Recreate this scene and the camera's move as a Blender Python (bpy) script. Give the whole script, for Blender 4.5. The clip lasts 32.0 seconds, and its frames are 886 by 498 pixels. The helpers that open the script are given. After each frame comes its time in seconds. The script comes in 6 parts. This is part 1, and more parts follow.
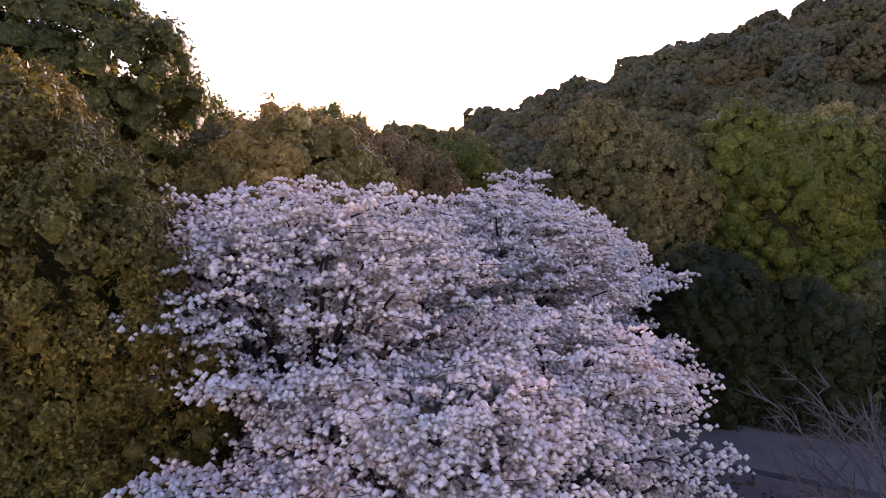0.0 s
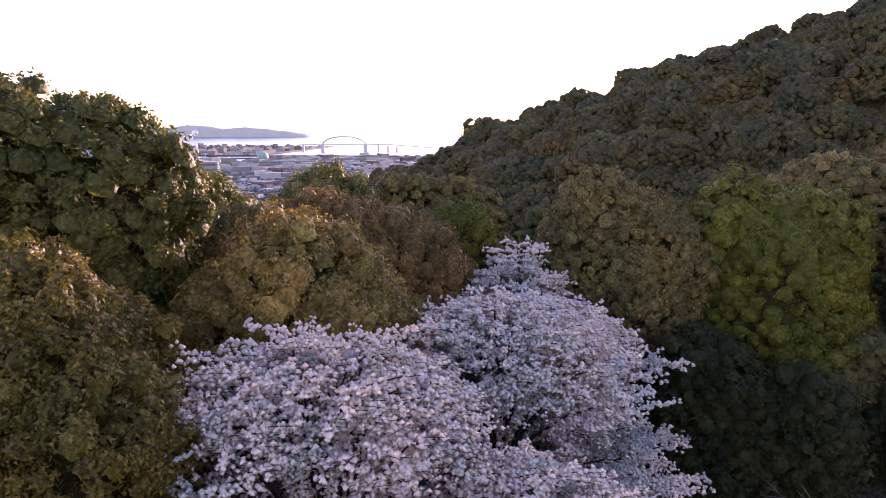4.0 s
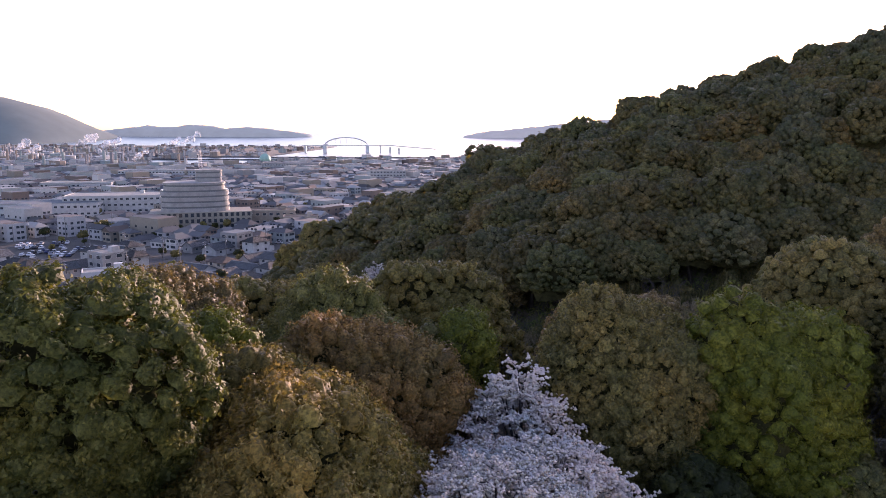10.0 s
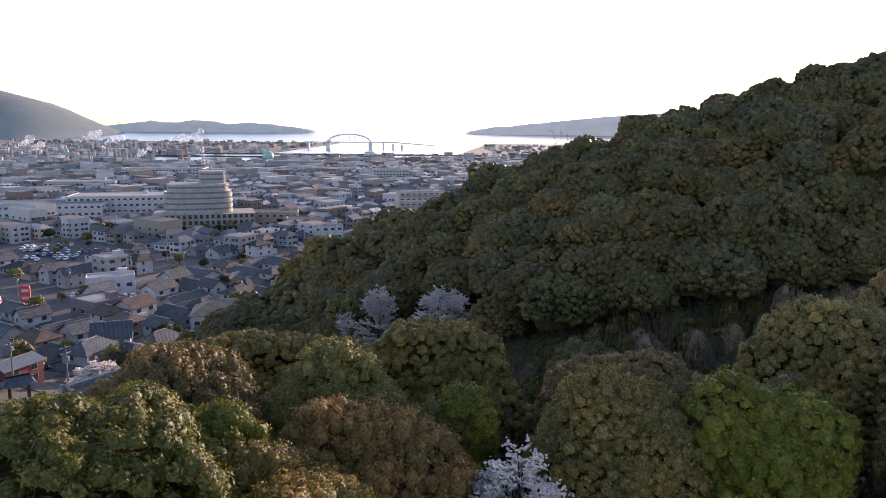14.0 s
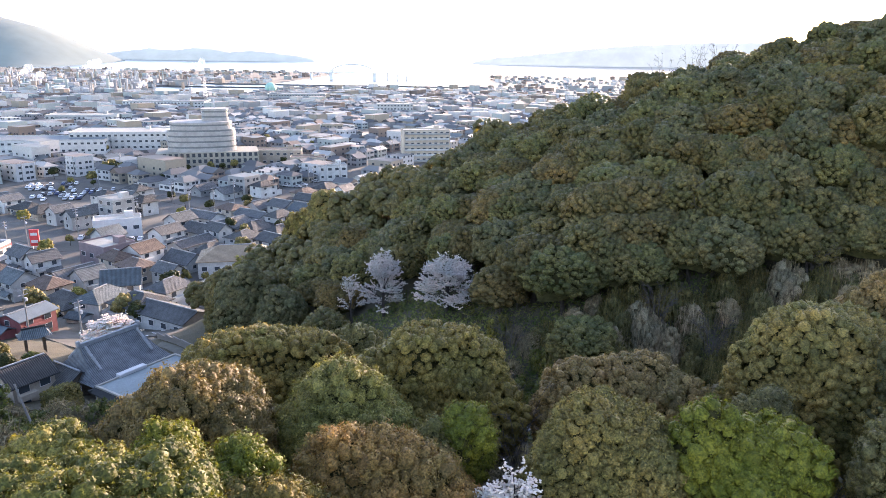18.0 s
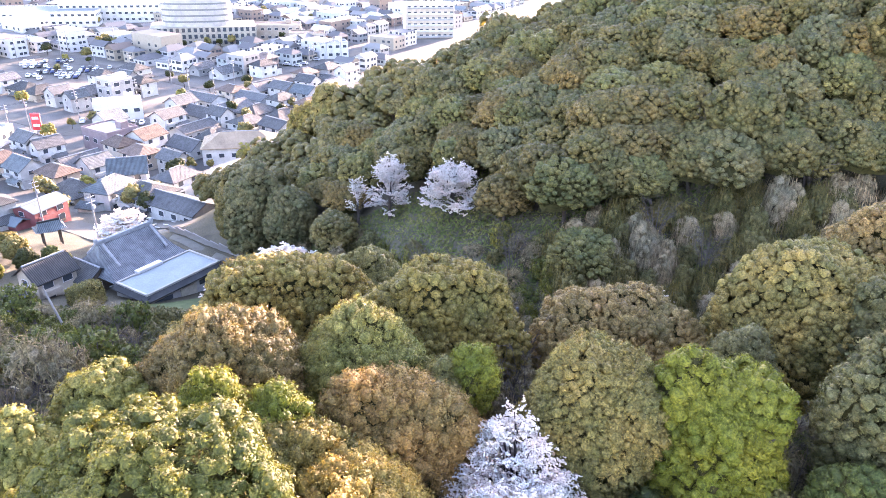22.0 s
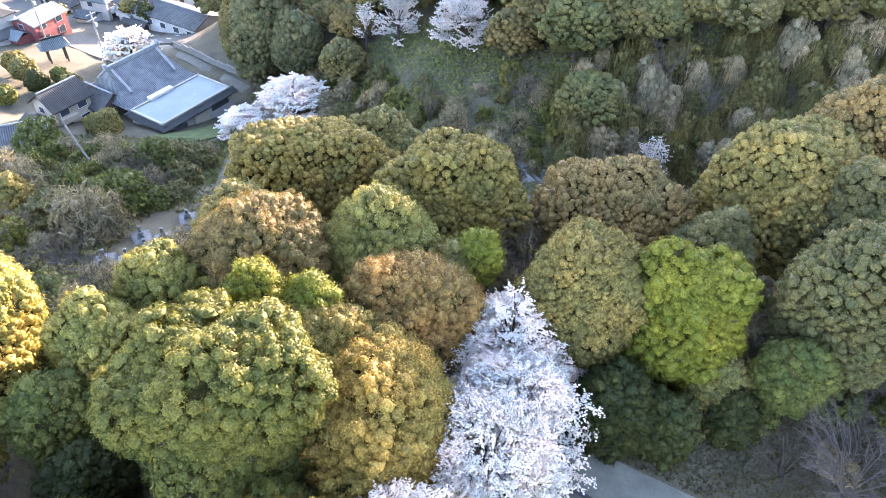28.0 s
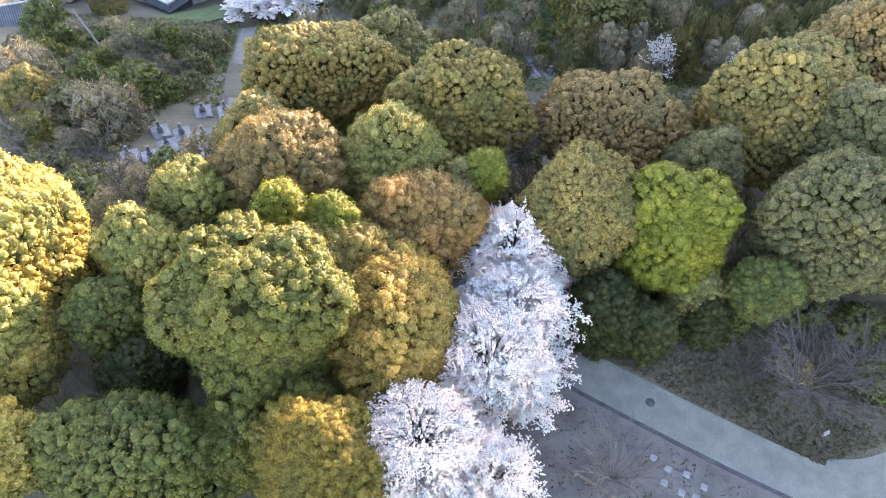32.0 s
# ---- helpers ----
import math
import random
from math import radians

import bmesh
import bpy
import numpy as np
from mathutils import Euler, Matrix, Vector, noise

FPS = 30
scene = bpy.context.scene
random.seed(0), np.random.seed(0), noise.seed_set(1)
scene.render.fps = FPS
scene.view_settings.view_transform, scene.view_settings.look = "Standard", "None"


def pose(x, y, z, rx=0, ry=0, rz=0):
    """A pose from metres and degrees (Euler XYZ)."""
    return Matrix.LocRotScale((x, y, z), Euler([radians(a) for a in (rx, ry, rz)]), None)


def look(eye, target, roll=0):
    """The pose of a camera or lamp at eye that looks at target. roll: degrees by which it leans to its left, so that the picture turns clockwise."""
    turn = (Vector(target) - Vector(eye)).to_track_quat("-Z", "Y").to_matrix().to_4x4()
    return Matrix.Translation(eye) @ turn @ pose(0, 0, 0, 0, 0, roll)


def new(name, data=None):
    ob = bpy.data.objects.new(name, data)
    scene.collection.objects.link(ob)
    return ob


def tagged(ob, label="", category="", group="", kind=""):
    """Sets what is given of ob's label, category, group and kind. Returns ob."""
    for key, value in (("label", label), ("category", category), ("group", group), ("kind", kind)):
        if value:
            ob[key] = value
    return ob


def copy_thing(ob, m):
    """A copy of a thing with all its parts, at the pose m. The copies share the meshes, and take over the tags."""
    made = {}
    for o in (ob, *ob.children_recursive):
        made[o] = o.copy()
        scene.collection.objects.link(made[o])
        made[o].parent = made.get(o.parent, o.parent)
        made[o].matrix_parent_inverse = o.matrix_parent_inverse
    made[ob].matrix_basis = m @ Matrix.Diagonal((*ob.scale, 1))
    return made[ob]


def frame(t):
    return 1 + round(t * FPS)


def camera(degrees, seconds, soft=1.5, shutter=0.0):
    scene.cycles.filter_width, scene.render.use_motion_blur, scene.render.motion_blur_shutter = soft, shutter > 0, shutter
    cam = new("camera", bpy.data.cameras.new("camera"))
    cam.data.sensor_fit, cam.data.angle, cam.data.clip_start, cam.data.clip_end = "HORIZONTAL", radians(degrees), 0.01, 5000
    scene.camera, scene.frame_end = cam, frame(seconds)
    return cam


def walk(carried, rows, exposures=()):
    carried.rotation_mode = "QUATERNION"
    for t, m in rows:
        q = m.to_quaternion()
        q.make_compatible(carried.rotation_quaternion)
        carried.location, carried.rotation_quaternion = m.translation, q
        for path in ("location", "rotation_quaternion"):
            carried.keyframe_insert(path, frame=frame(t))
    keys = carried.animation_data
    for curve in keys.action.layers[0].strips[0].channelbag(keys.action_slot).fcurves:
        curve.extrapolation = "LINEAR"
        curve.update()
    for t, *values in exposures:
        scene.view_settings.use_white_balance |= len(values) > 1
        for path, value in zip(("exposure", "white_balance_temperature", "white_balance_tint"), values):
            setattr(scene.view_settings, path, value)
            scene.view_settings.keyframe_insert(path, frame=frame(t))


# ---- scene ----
cam = camera(65.1, 32.0, soft=0.85)
# seconds, eye x y z, yaw (left), pitch (up), roll
ROWS = [
    (0.0, 0.761, -0.667, 9.500, -0.23, -8.91, -0.33),
    (0.5, 0.758, -0.637, 9.829, -0.23, -9.12, -0.34),
    (1.0, 0.757, -0.610, 10.171, -0.25, -9.23, -0.31),
    (1.5, 0.756, -0.589, 10.531, -0.27, -9.28, -0.25),
    (2.0, 0.755, -0.574, 10.915, -0.28, -9.32, -0.17),
    (2.5, 0.752, -0.565, 11.323, -0.30, -9.36, -0.10),
    (3.0, 0.747, -0.563, 11.742, -0.31, -9.40, -0.04),
    (3.5, 0.738, -0.569, 12.165, -0.33, -9.42, 0.03),
    (5.5, 0.661, -0.651, 13.867, -0.36, -9.46, 0.19),
    (6.0, 0.645, -0.657, 14.279, -0.36, -9.46, 0.19),
    (6.5, 0.635, -0.650, 14.685, -0.34, -9.46, 0.19),
    (7.0, 0.629, -0.629, 15.085, -0.33, -9.46, 0.19),
    (7.5, 0.630, -0.593, 15.487, -0.30, -9.46, 0.19),
    (8.0, 0.636, -0.541, 15.901, -0.28, -9.45, 0.20),
    (8.5, 0.647, -0.481, 16.332, -0.26, -9.45, 0.22),
    (9.0, 0.660, -0.420, 16.782, -0.24, -9.45, 0.23),
    (9.5, 0.670, -0.369, 17.241, -0.22, -9.46, 0.25),
    (10.0, 0.675, -0.332, 17.701, -0.20, -9.47, 0.28),
    (10.5, 0.673, -0.312, 18.157, -0.18, -9.48, 0.31),
    (11.0, 0.665, -0.307, 18.612, -0.17, -9.49, 0.35),
    (11.5, 0.654, -0.312, 19.072, -0.15, -9.49, 0.39),
    (12.0, 0.645, -0.325, 19.543, -0.12, -9.48, 0.42),
    (12.5, 0.638, -0.346, 20.029, -0.10, -9.48, 0.43),
    (13.0, 0.636, -0.378, 20.546, -0.07, -9.50, 0.45),
    (13.5, 0.640, -0.425, 21.100, -0.03, -9.62, 0.46),
    (15.5, 0.704, -0.701, 23.717, 0.13, -11.14, 0.58),
    (16.0, 0.709, -0.729, 24.331, 0.17, -11.88, 0.62),
    (16.5, 0.705, -0.743, 24.925, 0.20, -12.70, 0.67),
    (17.0, 0.693, -0.753, 25.500, 0.23, -13.56, 0.73),
    (17.5, 0.671, -0.768, 26.068, 0.26, -14.47, 0.79),
    (18.0, 0.638, -0.802, 26.641, 0.29, -15.43, 0.86),
    (18.5, 0.593, -0.869, 27.226, 0.31, -16.46, 0.92),
    (19.0, 0.536, -0.973, 27.827, 0.32, -17.59, 0.99),
    (19.5, 0.468, -1.104, 28.447, 0.32, -18.81, 1.05),
    (20.0, 0.390, -1.248, 29.078, 0.31, -20.11, 1.12),
    (20.5, 0.307, -1.391, 29.712, 0.29, -21.48, 1.18),
    (21.0, 0.224, -1.518, 30.339, 0.26, -22.90, 1.24),
    (21.5, 0.144, -1.621, 30.951, 0.24, -24.34, 1.29),
    (22.0, 0.074, -1.693, 31.544, 0.23, -25.78, 1.34),
    (22.5, 0.016, -1.732, 32.119, 0.23, -27.22, 1.37),
    (23.0, -0.029, -1.742, 32.682, 0.24, -28.67, 1.40),
    (23.5, -0.064, -1.735, 33.237, 0.25, -30.11, 1.42),
    (24.0, -0.094, -1.723, 33.788, 0.27, -31.52, 1.45),
    (24.5, -0.123, -1.710, 34.339, 0.28, -32.94, 1.48),
    (25.0, -0.152, -1.700, 34.899, 0.29, -34.37, 1.52),
    (25.5, -0.182, -1.694, 35.470, 0.29, -35.79, 1.57),
    (27.5, -0.353, -1.726, 37.868, 0.25, -41.38, 1.89),
    (28.0, -0.407, -1.737, 38.488, 0.23, -42.78, 1.99),
    (28.5, -0.462, -1.747, 39.117, 0.20, -44.18, 2.10),
    (29.0, -0.520, -1.757, 39.760, 0.16, -45.58, 2.22),
    (29.5, -0.579, -1.768, 40.417, 0.12, -46.98, 2.35),
    (30.0, -0.640, -1.778, 41.082, 0.08, -48.40, 2.48),
    (30.5, -0.702, -1.788, 41.749, 0.04, -49.84, 2.63),
    (31.0, -0.764, -1.795, 42.409, 0.01, -51.28, 2.78),
    (31.5, -0.824, -1.795, 43.058, -0.03, -52.69, 2.93),
    (32.0, -0.881, -1.784, 43.690, -0.07, -54.05, 3.10),
]


def aim(x, y, z, yaw, pitch, roll):
    a, b = radians(yaw), radians(pitch)
    return look((x, y, z), (x - math.sin(a) * math.cos(b), y + math.cos(a) * math.cos(b), z + math.sin(b)), roll)


EXPOSURES = [(0, 2.2, 6800, 66), (6, 2.1, 6750, 60), (13, 1.78, 6650, 42), (16, 2.25, 6750, 34), (19, 3.6, 6900, 32), (21, 4.4, 7000, 36), (22, 4.45, 7000, 42), (23, 4.4, 6850, 36), (24, 4.65, 6850, 33), (25, 4.7, 6850, 32), (28, 4.5, 6950, 31), (32, 4.42, 7200, 33)]
walk(cam, [(t, aim(*row)) for t, *row in ROWS], EXPOSURES)

# ---- light ----
SUN_AZ, SUN_EL = 28.0, 8.9
world = bpy.data.worlds.new("world")
scene.world = world
world.use_nodes = True
wn = world.node_tree.nodes
sky = wn.new("ShaderNodeTexSky")
sky.sky_type, sky.sun_disc = "NISHITA", False
sky.sun_elevation, sky.sun_rotation = radians(SUN_EL), radians(SUN_AZ)
sky.air_density, sky.dust_density, sky.ozone_density = 1.0, 0.6, 1.5
world.node_tree.links.new(sky.outputs[0], wn["Background"].inputs[0])
wn["Background"].inputs[1].default_value = 0.15
sun = new("sun", bpy.data.lights.new("sun", "SUN"))
sun.data.energy, sun.data.angle, sun.data.color = 2.9, radians(0.6), (1.0, 0.84, 0.62)
az, el = radians(SUN_AZ), radians(SUN_EL)
sun.matrix_world = look((0, 0, 100), (-math.sin(az) * math.cos(el), -math.cos(az) * math.cos(el), 100 - math.sin(el)))


# ---- materials ----
def material(name):
    m = bpy.data.materials.new(name)
    m.use_nodes = True
    t = m.node_tree
    return m, t, t.nodes["Principled BSDF"]


def ramp_of(t, fac, stops):
    r = t.nodes.new("ShaderNodeValToRGB")
    e = r.color_ramp.elements
    for i, (p, c) in enumerate(stops):
        k = e[i] if i < 2 else e.new(p)
        k.position, k.color = p, (*c, 1)
    t.links.new(fac, r.inputs[0])
    return r.outputs[0]


def noise_of(t, scale, detail=4.0, rough=0.6, coords="Object"):
    c = t.nodes.new("ShaderNodeTexCoord")
    n = t.nodes.new("ShaderNodeTexNoise")
    n.inputs["Scale"].default_value, n.inputs["Detail"].default_value, n.inputs["Roughness"].default_value = scale, detail, rough
    t.links.new(c.outputs[coords], n.inputs["Vector"])
    return n.outputs["Fac"]


def mix_of(t, fac, a, b, kind="MIX"):
    m = t.nodes.new("ShaderNodeMix")
    m.data_type, m.blend_type = "RGBA", kind
    for sock, v in ((m.inputs[0], fac), (m.inputs[6], a), (m.inputs[7], b)):
        if isinstance(v, (int, float)):
            sock.default_value = v
        elif isinstance(v, tuple):
            sock.default_value = (*v, 1)
        else:
            t.links.new(v, sock)
    return m.outputs[2]


def bump_of(t, p, height, strength=0.4, distance=0.05):
    b = t.nodes.new("ShaderNodeBump")
    b.inputs["Strength"].default_value, b.inputs["Distance"].default_value = strength, distance
    t.links.new(height, b.inputs["Height"])
    t.links.new(b.outputs[0], p.inputs["Normal"])


def surface(name, low, high, scale=1.0, rough=0.8, metal=0.0, bump=0.3, dist=0.02, spread=0.0):
    """A matt or glossy surface with coarse stains and fine grain; spread: how far whole objects differ in tone."""
    m, t, p = material(name)
    col = ramp_of(t, noise_of(t, scale), [(0.3, low), (0.7, high)])
    fine = noise_of(t, scale * 14, 3)
    col = mix_of(t, 0.35, col, ramp_of(t, fine, [(0.3, (0.45, 0.45, 0.45)), (0.7, (1.0, 1.0, 1.0))]), "MULTIPLY")
    if spread:
        info = t.nodes.new("ShaderNodeObjectInfo")
        col = mix_of(t, 1.0, col, ramp_of(t, info.outputs["Random"], [(0.0, (1 - spread,) * 3), (1.0, (1 + spread,) * 3)]), "MULTIPLY")
    t.links.new(col, p.inputs["Base Color"])
    p.inputs["Roughness"].default_value, p.inputs["Metallic"].default_value = rough, metal
    p.inputs["Specular IOR Level"].default_value = 0.25 if rough > 0.6 else 0.5
    if bump:
        bump_of(t, p, fine, bump, dist)
    return m


def foliage(name, dark, mid, light, gloss=0.5, through_light=0.3, differ=1.0, grain=9.0, relief=0.7):
    """Leaves: each clump and each leaf has its own tone, with fine leafy grain; light passes through them."""
    m, t, p = material(name)
    g = t.nodes.new("ShaderNodeNewGeometry")
    tone = t.nodes.new("ShaderNodeAttribute")
    tone.attribute_name = "tone"
    blend = t.nodes.new("ShaderNodeMix")
    blend.inputs[0].default_value = 0.35
    t.links.new(tone.outputs["Fac"], blend.inputs[2])
    t.links.new(g.outputs["Random Per Island"], blend.inputs[3])
    leaf = ramp_of(t, blend.outputs[0], [(0.0, dark), (0.5, mid), (1.0, light)])
    patch = ramp_of(t, noise_of(t, 0.4, 2), [(0.32, (0.7, 0.82, 0.78)), (0.68, (1.28, 1.14, 1.0))])
    col = mix_of(t, 1.0, leaf, patch, "MULTIPLY")
    fine = noise_of(t, grain, 3)
    if relief:
        col = mix_of(t, 1.0, col, ramp_of(t, fine, [(0.36, (0.5, 0.55, 0.5)), (0.64, (1.4, 1.34, 1.26))]), "MULTIPLY")
        bump_of(t, p, fine, relief, 0.6 / grain)
    info = t.nodes.new("ShaderNodeObjectInfo")
    col = mix_of(t, differ, col, ramp_of(t, info.outputs["Random"], [(0.0, (0.78, 0.82, 0.8)), (0.5, (1.0, 1.0, 1.0)), (1.0, (1.13, 1.06, 0.98))]), "MULTIPLY")
    t.links.new(col, p.inputs["Base Color"])
    p.inputs["Roughness"].default_value = gloss
    p.inputs["Specular IOR Level"].default_value = 0.16
    tr = t.nodes.new("ShaderNodeBsdfTranslucent")
    t.links.new(mix_of(t, 1.0, col, (1.22, 1.2, 0.66), "MULTIPLY"), tr.inputs[0])
    mx = t.nodes.new("ShaderNodeMixShader")
    mx.inputs[0].default_value = through_light
    t.links.new(p.outputs[0], mx.inputs[1])
    t.links.new(tr.outputs[0], mx.inputs[2])
    t.links.new(mx.outputs[0], t.nodes["Material Output"].inputs[0])
    return m


LEAF_GREEN = foliage("leaf_green", (0.038, 0.048, 0.016), (0.085, 0.094, 0.026), (0.163, 0.157, 0.044))
LEAF_OLIVE = foliage("leaf_olive", (0.072, 0.066, 0.029), (0.154, 0.133, 0.052), (0.268, 0.222, 0.089))
LEAF_TAN = foliage("leaf_tan", (0.080, 0.062, 0.022), (0.173, 0.133, 0.042), (0.279, 0.219, 0.072))
LEAF_BROWN = foliage("leaf_brown", (0.080, 0.056, 0.027), (0.164, 0.117, 0.052), (0.269, 0.193, 0.088))
LEAF_BRIGHT = foliage("leaf_bright", (0.051, 0.062, 0.010), (0.105, 0.121, 0.018), (0.175, 0.183, 0.034))
LEAF_YELLOW = foliage("leaf_yellow", (0.103, 0.099, 0.030), (0.200, 0.178, 0.053), (0.303, 0.262, 0.088))
LEAF_GOLD = foliage("leaf_gold", (0.133, 0.089, 0.028), (0.294, 0.194, 0.056), (0.471, 0.325, 0.102))
LEAF_PALE = foliage("leaf_pale", (0.072, 0.072, 0.023), (0.156, 0.148, 0.049), (0.278, 0.256, 0.086))
LEAF_RUST = foliage("leaf_rust", (0.110, 0.064, 0.029), (0.239, 0.146, 0.058), (0.383, 0.245, 0.101))
LEAF_HILL_BROWN = foliage("leaf_hill_brown", (0.054, 0.044, 0.020), (0.113, 0.089, 0.038), (0.182, 0.138, 0.059), grain=6.0, relief=0.7)
LEAF_HILL = foliage("leaf_hill", (0.048, 0.046, 0.020), (0.100, 0.090, 0.038), (0.167, 0.138, 0.061), grain=6.0, relief=0.7)
LEAF_GREY = foliage("leaf_grey", (0.050, 0.049, 0.025), (0.100, 0.096, 0.046), (0.162, 0.149, 0.072))
LEAF_BRONZE = foliage("leaf_bronze", (0.045, 0.043, 0.014), (0.129, 0.108, 0.027), (0.269, 0.210, 0.050), 0.4, grain=16.0)
LEAF_HILL_GREEN = foliage("leaf_hill_green", (0.05, 0.052, 0.023), (0.108, 0.106, 0.044), (0.18, 0.168, 0.07), grain=6.0, relief=0.7)
LEAF_HILL_GREY = foliage("leaf_hill_grey", (0.05, 0.05, 0.029), (0.098, 0.095, 0.05), (0.15, 0.142, 0.075), grain=6.0, relief=0.7)
LEAF_FERN = foliage("leaf_fern", (0.033, 0.044, 0.014), (0.076, 0.092, 0.028), (0.146, 0.158, 0.049))
# Dark green leaves, darkened further to hold deep shade under taller crowns.
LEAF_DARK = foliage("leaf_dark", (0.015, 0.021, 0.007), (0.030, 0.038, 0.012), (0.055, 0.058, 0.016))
BLOSSOM = foliage("blossom", (0.642, 0.559, 0.600), (0.746, 0.677, 0.715), (0.828, 0.764, 0.795), 0.7, 0.3, 0.2, relief=0)
BLOSSOM_THIN = foliage("thin_blossom", (0.4, 0.36, 0.4), (0.53, 0.49, 0.53), (0.64, 0.6, 0.63), 0.7, 0.3, 0.3, relief=0)
# Shade inside the crowns is put into this near-black, almost sheenless colour.
SHADE_CORE = surface("crown_shade", (0.026, 0.025, 0.011), (0.056, 0.053, 0.021), 3.0, 1.0)
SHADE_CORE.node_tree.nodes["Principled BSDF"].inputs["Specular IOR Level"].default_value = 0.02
BARK = surface("bark", (0.025, 0.02, 0.017), (0.06, 0.05, 0.042), 3.0, 0.9, bump=0.6)
BARK_GREY = surface("grey_bark", (0.043, 0.037, 0.034), (0.087, 0.073, 0.069), 3.0, 0.9)

PLASTER = surface("plaster_wall", (0.29, 0.295, 0.285), (0.42, 0.425, 0.41), 0.4, 0.85, spread=0.3)
PLASTER_TAN = surface("tan_wall", (0.29, 0.25, 0.2), (0.4, 0.35, 0.285), 0.4, 0.85, spread=0.25)
PLASTER_GREY = surface("grey_wall", (0.22, 0.235, 0.235), (0.34, 0.355, 0.35), 0.4, 0.85, spread=0.3)
MAROON = surface("maroon_wall", (0.13, 0.04, 0.045), (0.2, 0.07, 0.07), 0.5, 0.8)
MAUVE = surface("mauve_wall", (0.13, 0.105, 0.115), (0.18, 0.15, 0.16), 0.5, 0.8)
CONCRETE = surface("concrete", (0.15, 0.15, 0.146), (0.23, 0.228, 0.22), 0.5, 0.9)
ROAD = surface("road_surface", (0.078, 0.079, 0.068), (0.121, 0.121, 0.101), 0.6, 0.9, bump=0.5)
ASPHALT = surface("asphalt", (0.063, 0.06, 0.053), (0.105, 0.1, 0.086), 0.15, 0.92)
DARK_GAP = surface("dark_channel", (0.02, 0.02, 0.022), (0.05, 0.05, 0.05), 2.0, 0.9)
TIMBER = surface("weathered_timber", (0.060, 0.046, 0.036), (0.120, 0.099, 0.078), 3.0, 0.85)
STONE = surface("grave_stone", (0.05, 0.05, 0.052), (0.12, 0.12, 0.125), 2.0, 0.5, spread=0.4)
GRAVE_KERB = surface("grey_kerb_stone", (0.050, 0.050, 0.051), (0.099, 0.099, 0.099), 1.5, 0.7, spread=0.3)
BARK_PALE = surface("pale_bark", (0.065, 0.057, 0.051), (0.122, 0.108, 0.095), 3.0, 0.9)
SLAB = surface("worn_slab", (0.1, 0.1, 0.1), (0.16, 0.16, 0.156), 2.0, 0.9)
PALE_STONE = surface("pale_stone", (0.2, 0.187, 0.155), (0.294, 0.275, 0.224), 1.5, 0.8, spread=0.2)
STEEL = surface("painted_steel", (0.3, 0.31, 0.32), (0.45, 0.46, 0.47), 1.0, 0.55, spread=0.2)
BLUE_SHEET = surface("blue_sheet_roof", (0.08, 0.105, 0.12), (0.12, 0.15, 0.165), 0.3, 0.8, spread=0.15)
PALE_ROOF = surface("pale_flat_roof", (0.223, 0.217, 0.19), (0.321, 0.31, 0.271), 0.3, 0.7, spread=0.2)
RED_PAINT = surface("red_paint", (0.5, 0.03, 0.03), (0.6, 0.05, 0.05), 1.0, 0.5)
WHITE_PAINT = surface("white_paint", (0.408, 0.408, 0.408), (0.493, 0.493, 0.484), 1.0, 0.6)
SAND = surface("sandy_ground", (0.4, 0.34, 0.25), (0.5, 0.43, 0.33), 0.1, 0.95)
GREEN_TANK = surface("green_tank_paint", (0.16, 0.34, 0.28), (0.24, 0.42, 0.36), 0.2, 0.5)
STEAM = surface("steam", (0.85, 0.85, 0.86), (0.95, 0.95, 0.95), 0.05, 1.0, bump=0)
st_p = STEAM.node_tree.nodes["Principled BSDF"]
STEAM.node_tree.links.new(ramp_of(STEAM.node_tree, noise_of(STEAM.node_tree, 0.25, 4), [(0.35, (0.05, 0.05, 0.05)), (0.65, (0.6, 0.6, 0.6))]), st_p.inputs["Alpha"])
GLASS, _, glp = material("window_glass")
glp.inputs["Base Color"].default_value, glp.inputs["Roughness"].default_value = (0.035, 0.045, 0.055, 1), 0.12
TYRE = surface("tyre_rubber", (0.015, 0.015, 0.015), (0.03, 0.03, 0.03), 4.0, 0.9)


def tile_roof(name, low, high, spread=0.25):
    """Rows of pan tiles running down the slope: the mesh's UV gives metres along eave and slope."""
    m, t, p = material(name)
    uv = t.nodes.new("ShaderNodeUVMap")
    w = t.nodes.new("ShaderNodeTexWave")
    w.wave_profile, w.bands_direction = "SIN", "X"
    w.inputs["Scale"].default_value = 1.05
    t.links.new(uv.outputs[0], w.inputs["Vector"])
    col = ramp_of(t, noise_of(t, 0.7, 5), [(0.3, low), (0.7, high)])
    col = mix_of(t, 0.8, col, ramp_of(t, w.outputs["Fac"], [(0.0, (0.4, 0.4, 0.4)), (0.6, (1.2, 1.2, 1.2))]), "MULTIPLY")
    info = t.nodes.new("ShaderNodeObjectInfo")
    col = mix_of(t, 1.0, col, ramp_of(t, info.outputs["Random"], [(0.0, (1 - spread,) * 3), (1.0, (1 + spread,) * 3)]), "MULTIPLY")
    t.links.new(col, p.inputs["Base Color"])
    p.inputs["Roughness"].default_value = 0.7
    p.inputs["Specular IOR Level"].default_value = 0.2
    bump_of(t, p, w.outputs["Fac"], 0.8, 0.06)
    return m


